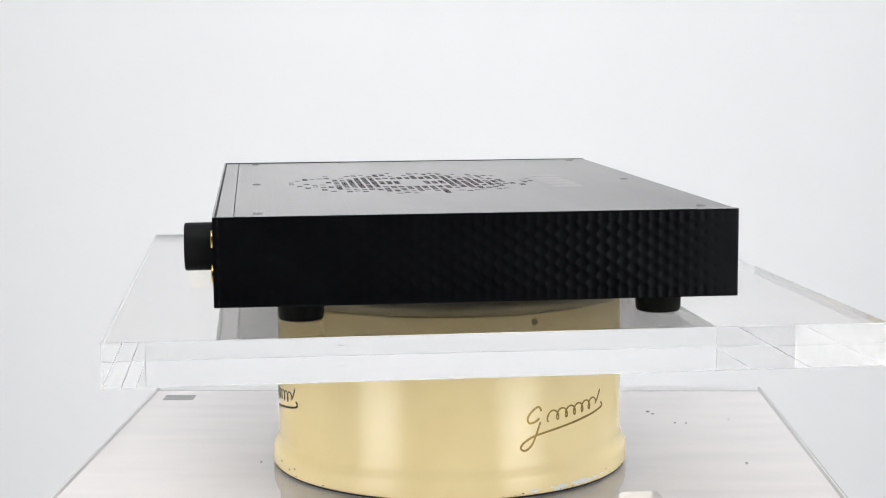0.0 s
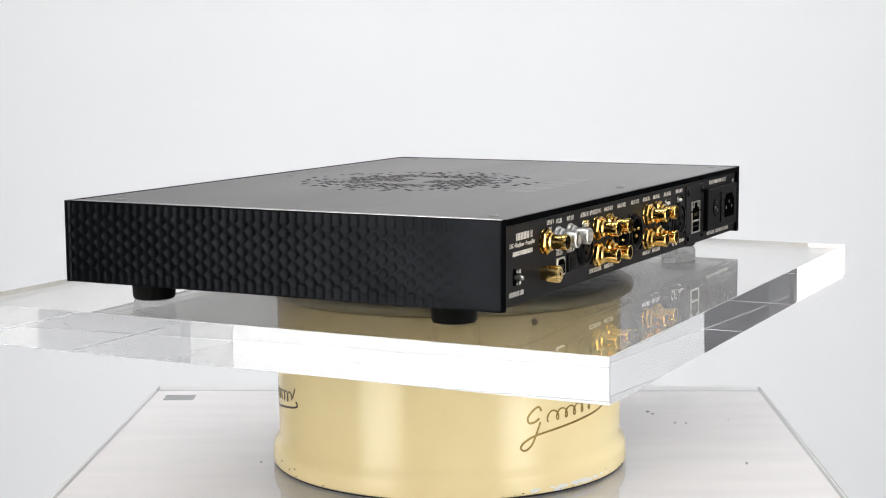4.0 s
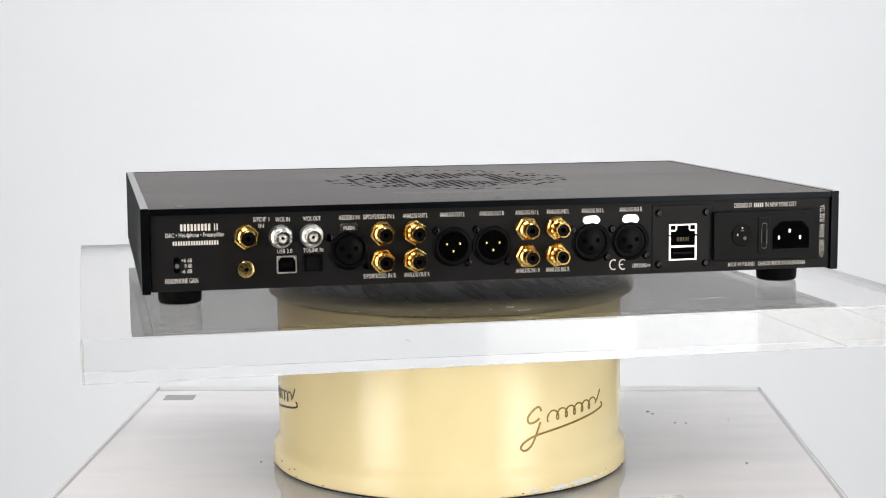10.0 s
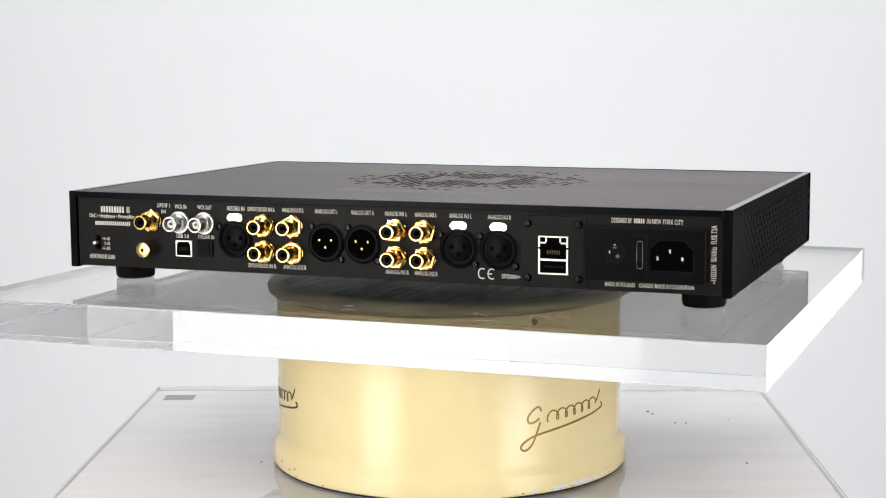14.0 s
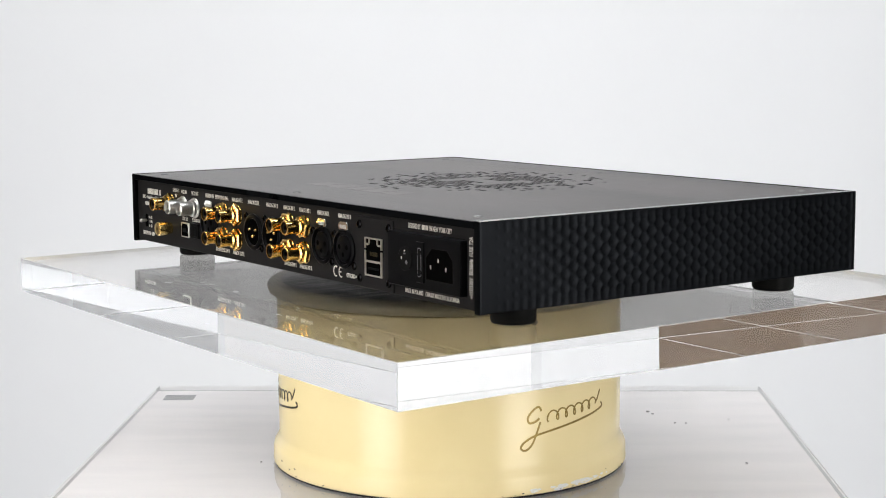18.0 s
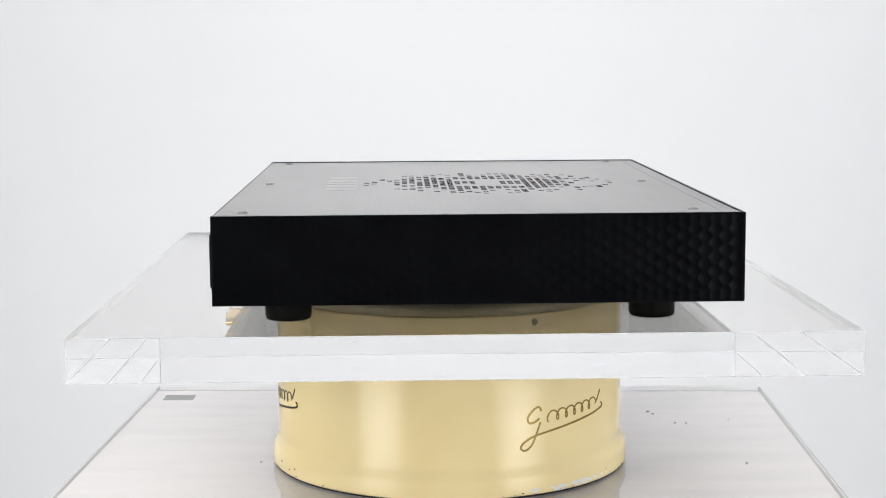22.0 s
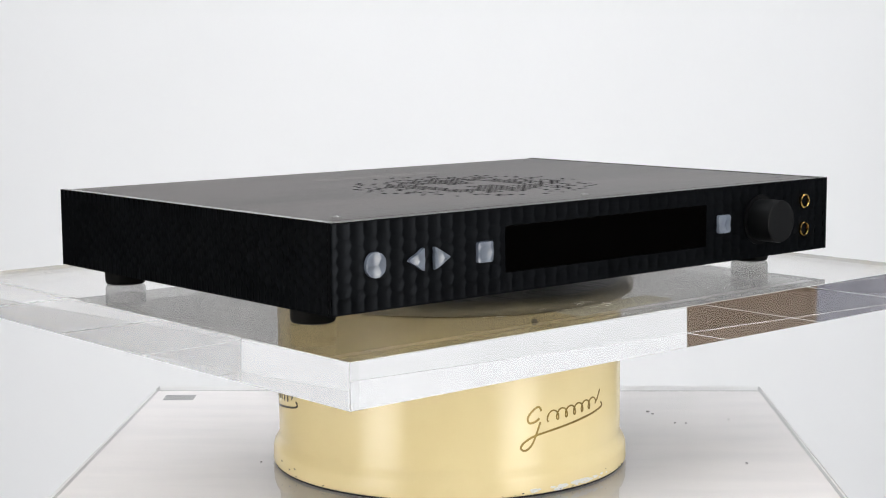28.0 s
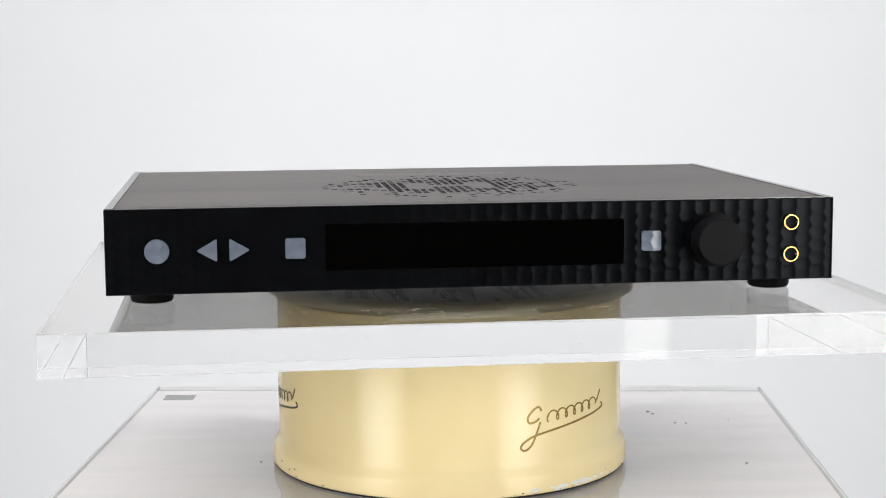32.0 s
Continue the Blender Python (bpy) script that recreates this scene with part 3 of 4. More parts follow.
def relief_panel(w, h, thick, pu, pv, fade_lo, fade_hi, depth, step, pocket, rows, ball):
    """A plate in the xy plane (0..w, 0..h) with its milled face towards +z and its back at -thick."""
    nu, nv = int(w / step), int(h / step)
    us, vs = list(np.linspace(0, w, nu + 1)), list(np.linspace(0, h, nv + 1))
    if pocket:
        us = sorted([u for u in us if min(abs(u - pocket[0]), abs(u - pocket[1])) > step * 0.4] + [pocket[0], pocket[0] + 1e-4, pocket[1], pocket[1] - 1e-4])
        vs = sorted([v for v in vs if min(abs(v - pocket[2]), abs(v - pocket[3])) > step * 0.4] + [pocket[2], pocket[2] + 1e-4, pocket[3], pocket[3] - 1e-4])
    verts, faces = [], []
    for v in vs:
        for u in us:
            z = -dimples(u, v, w, h, pu, pv, fade_lo, fade_hi, depth, rows, ball)
            if pocket and pocket[0] + 5e-5 < u < pocket[1] - 5e-5 and pocket[2] + 5e-5 < v < pocket[3] - 5e-5:
                z = -0.0011
            if u in (0.0, w) or v in (0.0, h):
                z = min(z, -0.0002)
            verts.append((u, v, z))
    n = len(us)
    for b in range(len(vs) - 1):
        for a in range(n - 1):
            i = b * n + a
            faces.append((i, i + 1, i + n + 1, i + n))
    rim = list(range(n)) + [b * n + n - 1 for b in range(1, len(vs))] + [(len(vs) - 1) * n + a for a in range(n - 2, -1, -1)] + [b * n for b in range(len(vs) - 2, 0, -1)]
    base = len(verts)
    verts += [(verts[i][0], verts[i][1], -thick) for i in rim]
    for k in range(len(rim)):
        q = (k + 1) % len(rim)
        faces.append((rim[k], base + k, base + q, rim[q]))
    faces.append(tuple(base + k for k in range(len(rim)))[::-1])
    me = bpy.data.meshes.new("relief")
    me.from_pydata(verts, [], faces)
    me.update()
    return me


def vent_mask(i, j):
    """The square perforations of the lid: a dense round field with two bars and a bridge left solid, that breaks up towards the outside."""
    a, b = abs(i), abs(j)
    r = math.hypot(i, j)
    rng = random.Random(i * 1009 + j * 9176 + 77)
    if (3 <= a <= 5 and b <= 4) or (a <= 2 and b <= 1):
        return False
    if r <= 9.4:
        return rng.random() < 0.97
    if r <= 11.3:
        return rng.random() < 0.58
    if r <= 13.5:
        return rng.random() < 0.36
    return r <= 16.4 and rng.random() < 0.22


def lid_mesh(x0, x1, y0, y1, z0, z1, cx, cy, pitch, hole, n):
    """The lid: a plate with square holes right through it."""
    def lines(lo, hi, c):
        out = [lo]
        for k in range(-n, n + 1):
            out += [c + k * pitch - hole / 2, c + k * pitch + hole / 2]
        return out + [hi]
    xs, ys = lines(x0, x1, cx), lines(y0, y1, cy)
    verts = [(x, y, z) for z in (z1, z0) for y in ys for x in xs]
    nx, ny = len(xs), len(ys)
    L = nx * ny
    open_cell, dark = set(), []
    for k in range(-n, n + 1):
        for q in range(-n, n + 1):
            if vent_mask(k, q):
                open_cell.add((1 + 2 * (k + n), 1 + 2 * (q + n)))
    faces = []
    for b in range(ny - 1):
        for a in range(nx - 1):
            i = b * nx + a
            c = (i, i + 1, i + nx + 1, i + nx)
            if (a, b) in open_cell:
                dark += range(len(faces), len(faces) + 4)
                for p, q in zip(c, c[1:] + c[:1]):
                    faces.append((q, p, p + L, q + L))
            else:
                faces.append(c)
                faces.append(tuple(p + L for p in c[::-1]))
    ring = list(range(nx)) + [b * nx + nx - 1 for b in range(1, ny)] + [(ny - 1) * nx + a for a in range(nx - 2, -1, -1)] + [b * nx for b in range(ny - 2, 0, -1)]
    for p, q in zip(ring, ring[1:] + ring[:1]):
        faces.append((p, p + L, q + L, q))
    me = bpy.data.meshes.new("lid")
    me.from_pydata(verts, [], faces)
    me.update()
    # the hole walls get the painted shade of the second material
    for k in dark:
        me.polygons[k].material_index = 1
    return me


def shaped_button(outline, relief, mat, name, parent, at):
    """A translucent key whose face follows the milled hollows."""
    bm = bmesh.new()
    rings = []
    for s in (1.0, 0.97, 0.91, 0.84, 0.76, 0.68, 0.6, 0.52, 0.44, 0.36, 0.28, 0.2, 0.1):
        rings.append([bm.verts.new((x * s, y * s, relief(x * s, y * s) + (0.0013 if s < 0.99 else 0.0009))) for x, y in outline])
    c = bm.verts.new((0, 0, relief(0, 0) + 0.0013))
    low = [bm.verts.new((x, y, -0.003)) for x, y in outline]
    n = len(outline)
    for a, b in zip([low] + rings, rings):
        for k in range(n):
            bm.faces.new((a[k], a[(k + 1) % n], b[(k + 1) % n], b[k]))
    for k in range(n):
        bm.faces.new((rings[-1][k], rings[-1][(k + 1) % n], c))
    bm.faces.new(low[::-1])
    return part(name, bm, mat, parent, smooth=50, at=at)


def build_unit():
    unit = tagged(new("audio_converter"), "flat black audio converter with milled sides on the clear slab", "audio unit")
    w, d, h = WID / 2, DEP / 2, HGT

    # chassis: tray, side plates, front plate, lid
    part("chassis", box(-0.209, 0.209, -0.140, 0.134, 0.0006, 0.0035), M["black"], unit, smooth=None)
    # black box added under the lid as painted shade behind the perforations
    part("inner_shade_box", box(-0.205, 0.205, -0.136, 0.130, 0.004, 0.030), M["hole"], unit, smooth=None)
    for sgn in (-1, 1):
        me = relief_panel(DEP - 0.0024, h, 0.0050, 0.00576, 0.0078, 0.14 if sgn > 0 else 0.0, 0.14 if sgn < 0 else 0.0, 0.00080, 0.0007, None, 1.05, 0.030)
        me.materials.append(M["body"])
        me.shade_smooth()
        me.set_sharp_from_angle(angle=radians(50))
        m = Matrix.Translation((sgn * w, -d if sgn > 0 else d - 0.0024, 0)) @ Matrix.Rotation(radians(90 * sgn), 4, "Z") @ Matrix.Rotation(radians(90), 4, "X")
        same("side_panel", me, unit, m, "black side panel milled with staggered hollows")
        part("side_trim", box(sgn * w - (0.0049 if sgn > 0 else -0.0004), sgn * w - (0.0004 if sgn > 0 else -0.0049), -d + 0.0003, d - 0.0027, h - 0.0001, h + 0.0002), M["edge"], unit, "bright satin upper edge of the side panel", smooth=None)
    PU, PV = 0.0090, 0.0078
    pocket = (w - 0.0904, w + 0.0872, 0.0115, 0.0388)
    fw = WID
    me = relief_panel(fw, h, 0.0023, PU, PV, 0.0, 0.0, 0.0008, 0.0007, pocket, 1.1, 0.055)
    me.materials.append(M["body"])
    me.shade_smooth()
    me.set_sharp_from_angle(angle=radians(50))
    fm = Matrix.Translation((fw / 2, d, 0)) @ Matrix.Rotation(radians(180), 4, "Z") @ Matrix.Rotation(radians(90), 4, "X")
    me.materials.append(M["hole"])
    # walls of the display pocket are blackened so that they stay unlit
    for f in me.polygons:
        if f.normal.z < 0.6 and pocket[0] - 0.001 < f.center.x < pocket[1] + 0.001 and pocket[2] - 0.001 < f.center.y < pocket[3] + 0.001:
            f.material_index = 1
    front = same("front_panel", me, unit, fm, "black front panel milled with vertical flutes")
    part("front_rail", box(-w + 0.0054, w - 0.0054, 0.1350, d - 0.0024, 0.0006, h - 0.0003), M["top"], unit, "black rail behind the front panel", smooth=None)
    part("lid_edge", box(-w + 0.0052, w - 0.0052, -d, -d + 0.0012, h - 0.0040, h - 0.0004, 0.0002), M["body"], unit, "black rear edge of the lid", smooth=None)
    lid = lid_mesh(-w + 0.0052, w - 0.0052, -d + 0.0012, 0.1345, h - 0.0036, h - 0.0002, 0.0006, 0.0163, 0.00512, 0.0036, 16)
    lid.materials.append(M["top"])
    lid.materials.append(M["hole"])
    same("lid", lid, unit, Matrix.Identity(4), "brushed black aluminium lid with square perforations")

    part("front_trim", box(-w + 0.0006, w - 0.0006, d - 0.0013, d - 0.0003, h - 0.0002, h + 0.0001), M["edge"], unit, "bright satin upper edge of the front panel", smooth=None)

    # mark on the lid: plain pale blocks
    for a, b in ((0.0, 0.17), (0.2, 0.40), (0.43, 0.57), (0.61, 0.78), (0.82, 1.0)):
        x0, x1 = -0.0555 + 0.110 * a, -0.0555 + 0.110 * b
        part("mark_block", prism(rounded(x1 - x0, 0.020, 0.001, 2), 0, 0.00006), M["faint"], unit, at=Matrix.Translation(((x0 + x1) / 2, -0.082, h - 0.0002)))
    sm = mesh_of(lathe([(0.0012, 0.0), (0.0014, 0.0003), (0.0022, 0.0007), (0.0027, 0.0004), (0.0029, -0.0002)], 20), "lid_screw", M["lid_steel"], 40)
    lathe_in = mesh_of(lathe([(0, 0.0001), (0.0013, 0.0001), (0.0013, 0.0004)], 6), "socket", M["hole"], 40)
    for x, y in ((-0.193, -0.131), (0, -0.131), (0.193, -0.131), (-0.193, 0.1215), (0, 0.1215), (0.193, 0.1215)):
        s = same("lid_screw", sm, unit, Matrix.Translation((x, y, h - 0.0002)), "small steel socket screw")
        same("socket", lathe_in, s, Matrix.Identity(4))

    # feet
    fmesh = mesh_of(lathe([(0, -0.0110), (0.0108, -0.0110), (0.0122, -0.0104), (0.0129, -0.0090), (0.0131, -0.0030), (0.0131, 0.0004), (0, 0.0004)], 40), "foot", M["rubber"], 40)
    for x in (-0.1925, 0.1925):
        for y in (-0.1065, 0.0985):
            same("foot", fmesh, unit, Matrix.Translation((x, y, 0)), "round black rubber foot")

    build_front(unit, front, fw, PU, PV)
    build_rear(unit)
    return unit


def build_front(unit, front, fw, PU, PV):
    def relief_at(x, z):
        """Milled depth at a place of the front panel (mm)."""
        def f(a, b):
            return 0.0012 - dimples(fw / 2 - x * MM + a, z * MM + b, fw, HGT, PU, PV, 0, 0, 0.0008, 1.1, 0.055) * 1.6
        return f

    # keys
    shaped_button(circle(0.0071, 64), relief_at(186.6, 25.0), M["button"], "round_button", unit, facing_front(186.6, 25.0))

    def tri(s):
        pts = [(-0.0062 * s, 0), (0.0058 * s, 0.0068), (0.0058 * s, -0.0068)]
        out = []
        for k in range(3):
            a, b, c = Vector(pts[k - 1]), Vector(pts[k]), Vector(pts[(k + 1) % 3])
            p0, p1 = b + (a - b).normalized() * 0.0013, b + (c - b).normalized() * 0.0013
            q = b * 0.5 + (p0 + p1) * 0.25
            out += [tuple(p0), tuple(q), tuple(p1)]
            for e in range(1, 6):
                out.append(tuple(p1.lerp(c + (b - c).normalized() * 0.0013, e / 6)))
        return out
    shaped_button(tri(1), relief_at(158.2, 25.0), M["button"], "left_arrow_button", unit, facing_front(158.2, 25.0))
    shaped_button(tri(-1), relief_at(139.6, 25.0), M["button"], "right_arrow_button", unit, facing_front(139.6, 25.0))
    sq = [p for p in rounded(0.0118, 0.0120, 0.0015, 4)]
    fine = []
    for a, b in zip(sq, sq[1:] + sq[:1]):
        steps = max(1, int(math.dist(a, b) / 0.001))
        fine += [(a[0] + (b[0] - a[0]) * k / steps, a[1] + (b[1] - a[1]) * k / steps) for k in range(steps)]
    for x in (107.5, -103.6):
        shaped_button(fine, relief_at(x, 25.2), M["button"], "square_button", unit, facing_front(x, 25.2))
    # display
    part("display", prism(rounded(0.1770, 0.0268, 0.0012), 0.0, 0.0012, 0.0003), M["display"], unit, "smoked glass display window", at=facing_front(1.6, 25.15, 0.1465 - 0.0018))
    # volume knob
    knob = part("volume_knob", lathe([(0.0, -0.002), (0.0137, -0.002), (0.0141, 0.002), (0.0141, 0.0165), (0.0138, 0.0174), (0.0130, 0.0178), (0.0, 0.0178)], 72), M["knob"], unit,
                "matt black round volume knob", at=facing_front(-141.6, 25.2))
    part("collar", lathe([(0.0, -0.0012), (0.0165, -0.0012), (0.0165, 0.0003), (0.0152, 0.0007), (0.0, 0.0007)], 60), M["black"], unit, at=facing_front(-141.6, 25.2))
    # headphone sockets
    for z in (34.7, 15.4):
        jack = part("headphone_socket", lathe([(0.0039, -0.001), (0.0039, 0.0010), (0.0041, 0.0014), (0.0045, 0.0014), (0.0048, 0.0010), (0.0049, -0.001)], 40), M["gold"], unit,
                    "gold-rimmed headphone socket", at=facing_front(-189.7, z))
        part("bore", lathe([(0, -0.0009), (0.0039, -0.0009), (0.0039, 0.0002)], 30), M["hole"], jack)
        for q in (0.6, 2.6, 4.7):
            part("spring", box(-0.0005, 0.0005, 0.0034, 0.0040, -0.0008, 0.0004, 0.0002, 1), M["gold"], jack, at=Matrix.Rotation(q, 4, "Z"))


def build_rear(unit):
    y = -0.1445
    part("rear_panel", box(-0.2108, 0.2108, y, y + 0.002, 0.0010, 0.0456, 0.0004, 1), M["rear"], unit, "dark grey rear panel with connectors")

    # mesh stock for the connectors
    hexa = circle(0.0075, 6)
    stock = {
        "nut": mesh_of(prism(hexa, 0.0008, 0.0036, 0.0008), "nut", M["gold"], 20),
        "washer": mesh_of(lathe([(0.0040, 0), (0.0069, 0), (0.0070, 0.0004), (0.0067, 0.0008), (0.0040, 0.0009)], 36), "washer", M["gold"], 30),
        "barrel": mesh_of(lathe([(0.0052, 0.0030), (0.0052, 0.0052), (0.0047, 0.0056), (0.0042, 0.0060), (0.0042, 0.0118), (0.0046, 0.0122), (0.0046, 0.0142), (0.0043, 0.0146), (0.0036, 0.0146), (0.0036, 0.0030)], 36), "barrel", M["gold"], 30),
        "insulator": mesh_of(lathe([(0.0036, 0.0136), (0.0018, 0.0136), (0.0016, 0.0132), (0.0016, 0.0040), (0, 0.0040)], 28), "insulator", M["black"], 30),
        "screw": mesh_of(lathe([(0.0, 0.0003), (0.0009, 0.0004), (0.0010, 0.0011), (0.0017, 0.0011), (0.0023, 0.0007), (0.0025, 0.0)], 20), "screw", M["screw"], 40),
    }

    def rca(x, z):
        ob = same("rca_socket", stock["washer"], unit, facing_rear(x, z, spin=(x * 7) % 30), "gold-plated phono socket")
        for k in ("nut", "barrel", "insulator"):
            same(k, stock[k], ob, Matrix.Identity(4))

    for x in (-75.6, -55.9, 13.0, 31.9):
        for z in (31.3, 15.0):
            rca(x, z)
    rca(-155.8, 31.8)
    post = part("ground_post", lathe([(0.0040, 0), (0.0040, 0.0026), (0.0046, 0.0030), (0.0049, 0.0036), (0.0049, 0.0098), (0.0044, 0.0105), (0.0032, 0.0108), (0.0011, 0.0107), (0.0010, 0.0098), (0, 0.0098)], 40), M["gold_matt"], unit,
                "gold-plated ground post", at=facing_rear(-157.0, 13.9))
    part("bore", lathe([(0.0, 0.0100), (0.0009, 0.0100), (0.0010, 0.0098)], 20), M["hole"], post)

    for x in (-135.6, -117.7):
        b = part("clock_socket", lathe([(0.0040, 0), (0.0070, 0), (0.0071, 0.0006), (0.0068, 0.0011), (0.0060, 0.0012), (0.0060, 0.0030), (0.0048, 0.0036), (0.0048, 0.0125), (0.0044, 0.0129), (0.0040, 0.0129), (0.0039, 0.0040), (0.0022, 0.0040),
                                        (0.0022, 0.0100), (0.0018, 0.0100)], 40), M["nickel"], unit, "nickel-plated clock socket", at=facing_rear(x, 31.2))
        part("insulator", lathe([(0.0026, 0.0104), (0.0024, 0.0108), (0.0010, 0.0108), (0.0010, 0.006)], 24), M["ink"], b, "white insulator")
        part("bore", lathe([(0.0010, 0.0072), (0, 0.0072)], 16), M["hole"], b)
        for q in (0.4, 0.4 + math.pi):
            part("bayonet_pin", lathe([(0, 0), (0.0006, 0), (0.0006, 0.0012), (0.0005, 0.0014), (0, 0.0014)], 12), M["nickel"], b,
                 at=Matrix.Rotation(q, 4, "Z") @ Matrix.Translation((0.0042, 0, 0.0098)) @ Matrix.Rotation(radians(90), 4, "Y"))

    def screw(x, z, parent=unit, yy=y):
        same("panel_screw", stock["screw"], parent, facing_rear(x, z, yy, (x * 13) % 90))

    ring_f = mesh_of(lathe([(0.0118, 0), (0.0119, 0.0010), (0.0113, 0.0016), (0.0100, 0.0018), (0.0096, 0.0012), (0.0094, 0.0002), (0.0082, 0.0002), (0.0080, 0.0010), (0.0076, 0.0013), (0, 0.0013)], 56), "socket_body", M["black"], 40)
    ring_m = mesh_of(lathe([(0.0118, 0), (0.0119, 0.0010), (0.0113, 0.0016), (0.0098, 0.0020), (0.0092, 0.0018), (0.0088, 0.0010), (0.0086, 0.0003)], 56), "socket_body", M["black"], 40)
    hole = mesh_of(lathe([(0, 0.00142), (0.0013, 0.00142), (0.0015, 0.00128)], 16), "pin_hole", M["hole"], 40)
    pin = mesh_of(lathe([(0, 0.0016), (0.0007, 0.0014), (0.0011, 0.0008), (0.0011, -0.0008)], 16), "pin", M["gold_matt"], 40)
    tab = mesh_of(prism(rounded(0.0108, 0.0054, 0.0024, 5), 0, 0.0012, 0.0004), "release_tab", M["tab"], 25)
    lip = mesh_of(prism(rounded(0.0080, 0.0014, 0.0006, 3), 0, 0.0016, 0.0003), "latch", M["black"], 25)
    for x in (-95.5, 53.6, 78.6):
        s = same("xlr_socket", ring_f, unit, facing_rear(x, 22.0), "black three-hole microphone-type socket")
        for a, b in ((-4.1, 0.9), (4.1, 0.9), (0, -3.6)):
            same("pin_hole", hole, s, Matrix.Translation((a * MM, b * MM, 0)))
        t = same("release_tab", tab, s, Matrix.Translation((0, 0.0134, 0)), "nickel release tab")
        same("latch", lip, s, Matrix.Translation((0, 0.0104, 0.0006)))
        # white ink paints the light caught by the embossed letters
        writing("PUSH", x - 3.2, x + 3.2, 34.0, 36.2, unit, M["ink"], y - 0.00135)
        screw(x - 11.6, 22.0 + 7.6)
        screw(x + 10.4, 22.0 - 9.4)
    cup = mesh_of(lathe([(0.0087, 0.0003), (0, 0.0003)], 40), "cup", M["hole"], 40)
    for x in (-33.0, -8.6):
        s = same("xlr_plug_socket", ring_m, unit, facing_rear(x, 22.1), "black three-pin microphone-type socket")
        same("cup", cup, s, Matrix.Identity(4))
        for a, b in ((-4.0, 1.6), (4.0, 1.6), (0, -2.8)):
            same("pin", pin, s, Matrix.Translation((a * MM, b * MM, 0.0005)))
        screw(x - 9.8, 31.8)
        screw(x + 9.8, 12.0)

    # data sockets
    usb = part("usb_socket", prism(rounded(0.0118, 0.0104, 0.0008), 0, 0.0010, 0.0002), M["cream"], unit, "square tin data socket", at=facing_rear(-132.4, 14.7))
    part("opening", prism([(-0.0050, -0.0043), (0.0050, -0.0043), (0.0050, 0.0020), (0.0036, 0.0043), (-0.0036, 0.0043), (-0.0050, 0.0020)], 0.0010, 0.00112), M["hole"], usb)
    part("tongue", box(-0.0030, 0.0030, -0.0016, 0.0012, 0.0011, 0.0014, 0.0001, 1), M["black"], usb)
    tos = part("optical_socket", prism(rounded(0.0114, 0.0104, 0.0006), 0, 0.0014, 0.0003), M["black"], unit, "black optical socket with a shutter", at=facing_rear(-117.0, 15.2))
    part("shutter", prism([(-0.0036, -0.0036), (0.0036, -0.0036), (0.0036, 0.0024), (0.0024, 0.0036), (-0.0024, 0.0036), (-0.0036, 0.0024)], 0.0014, 0.0018, 0.0002), M["rubber"], tos)
    # gain switch
    sw = part("gain_switch", prism(rounded(0.0034, 0.0092, 0.0016, 5), 0, 0.0004), M["hole"], unit, "small gain toggle switch", at=facing_rear(-196.0, 16.4))
    part("lever", lathe([(0.0009, 0), (0.0011, 0.003), (0.0013, 0.0046), (0.0010, 0.0054), (0, 0.0056)], 16), M["nickel"], sw, "nickel lever")

    # option plate with network and data sockets
    pl = part("option_plate", prism(rounded(0.0392, 0.0416, 0.0006, 2), 0, 0.0010, 0.0003), M["rear"], unit, "dark grey option plate", at=facing_rear(112.4, 22.4))
    for x in (96.8, 127.6):
        for z in (38.4, 6.7):
            screw(x, z, unit, y - 0.0010)
    lan = new("network_socket", None)
    lan.parent, lan.matrix_basis = unit, facing_rear(112.3, 20.2, y - 0.0010)
    bm = bmesh.new()
    for b in ((-9.0, 9.0, -11.2, -10.3), (-9.0, 9.0, -3.2, -2.0), (-9.0, -7.9, -10.3, -3.2), (7.9, 9.0, -10.3, -3.2), (-9.0, -8.0, -2.0, 3.6), (8.0, 9.0, -2.0, 3.6), (-9.0, -8.0, 4.8, 11.2), (8.0, 9.0, 4.8, 11.2),
              (-8.0, -4.6, 6.8, 7.7), (4.6, 8.0, 6.8, 7.7), (-4.6, 4.6, 10.4, 11.2), (-8.0, -4.6, 10.5, 11.2), (4.6, 8.0, 10.5, 11.2), (-4.7, -3.9, 7.7, 10.5), (3.9, 4.7, 7.7, 10.5)):
        box(b[0] * MM, b[1] * MM, b[2] * MM, b[3] * MM, 0.0, 0.0009, 0.0, bm=bm)
    part("shell", bm, M["cream"], lan, "tin shell", smooth=None)
    part("cavity", box(-0.0089, 0.0089, -0.0111, 0.0111, 0.0, 0.0003), M["hole"], lan, smooth=None)
    part("tongue", box(-0.0060, 0.0060, -0.0074, -0.0062, 0.0003, 0.0007), M["black"], lan, smooth=None)
    for q in range(8):
        part("contact", box(-0.0036 + q * 0.00103 - 0.0002, -0.0036 + q * 0.00103 + 0.0002, 0.0006, 0.0030, 0.0003, 0.0005), M["logo_dark"], lan, smooth=None)

    # mains module
    mod = part("mains_module", prism(rounded(0.0702, 0.0304, 0.0012), -0.0019, 0.0026, 0.0005), M["black"], unit, "black mains inlet module", at=facing_rear(166.9, 23.0, y - 0.0019))
    sel = part("voltage_selector", lathe([(0.0068, 0.0024), (0.0068, 0.0030), (0.0064, 0.0033), (0.0, 0.0033)], 40), M["rubber"], mod, at=Matrix.Translation((-0.0170, 0.0006, 0)))
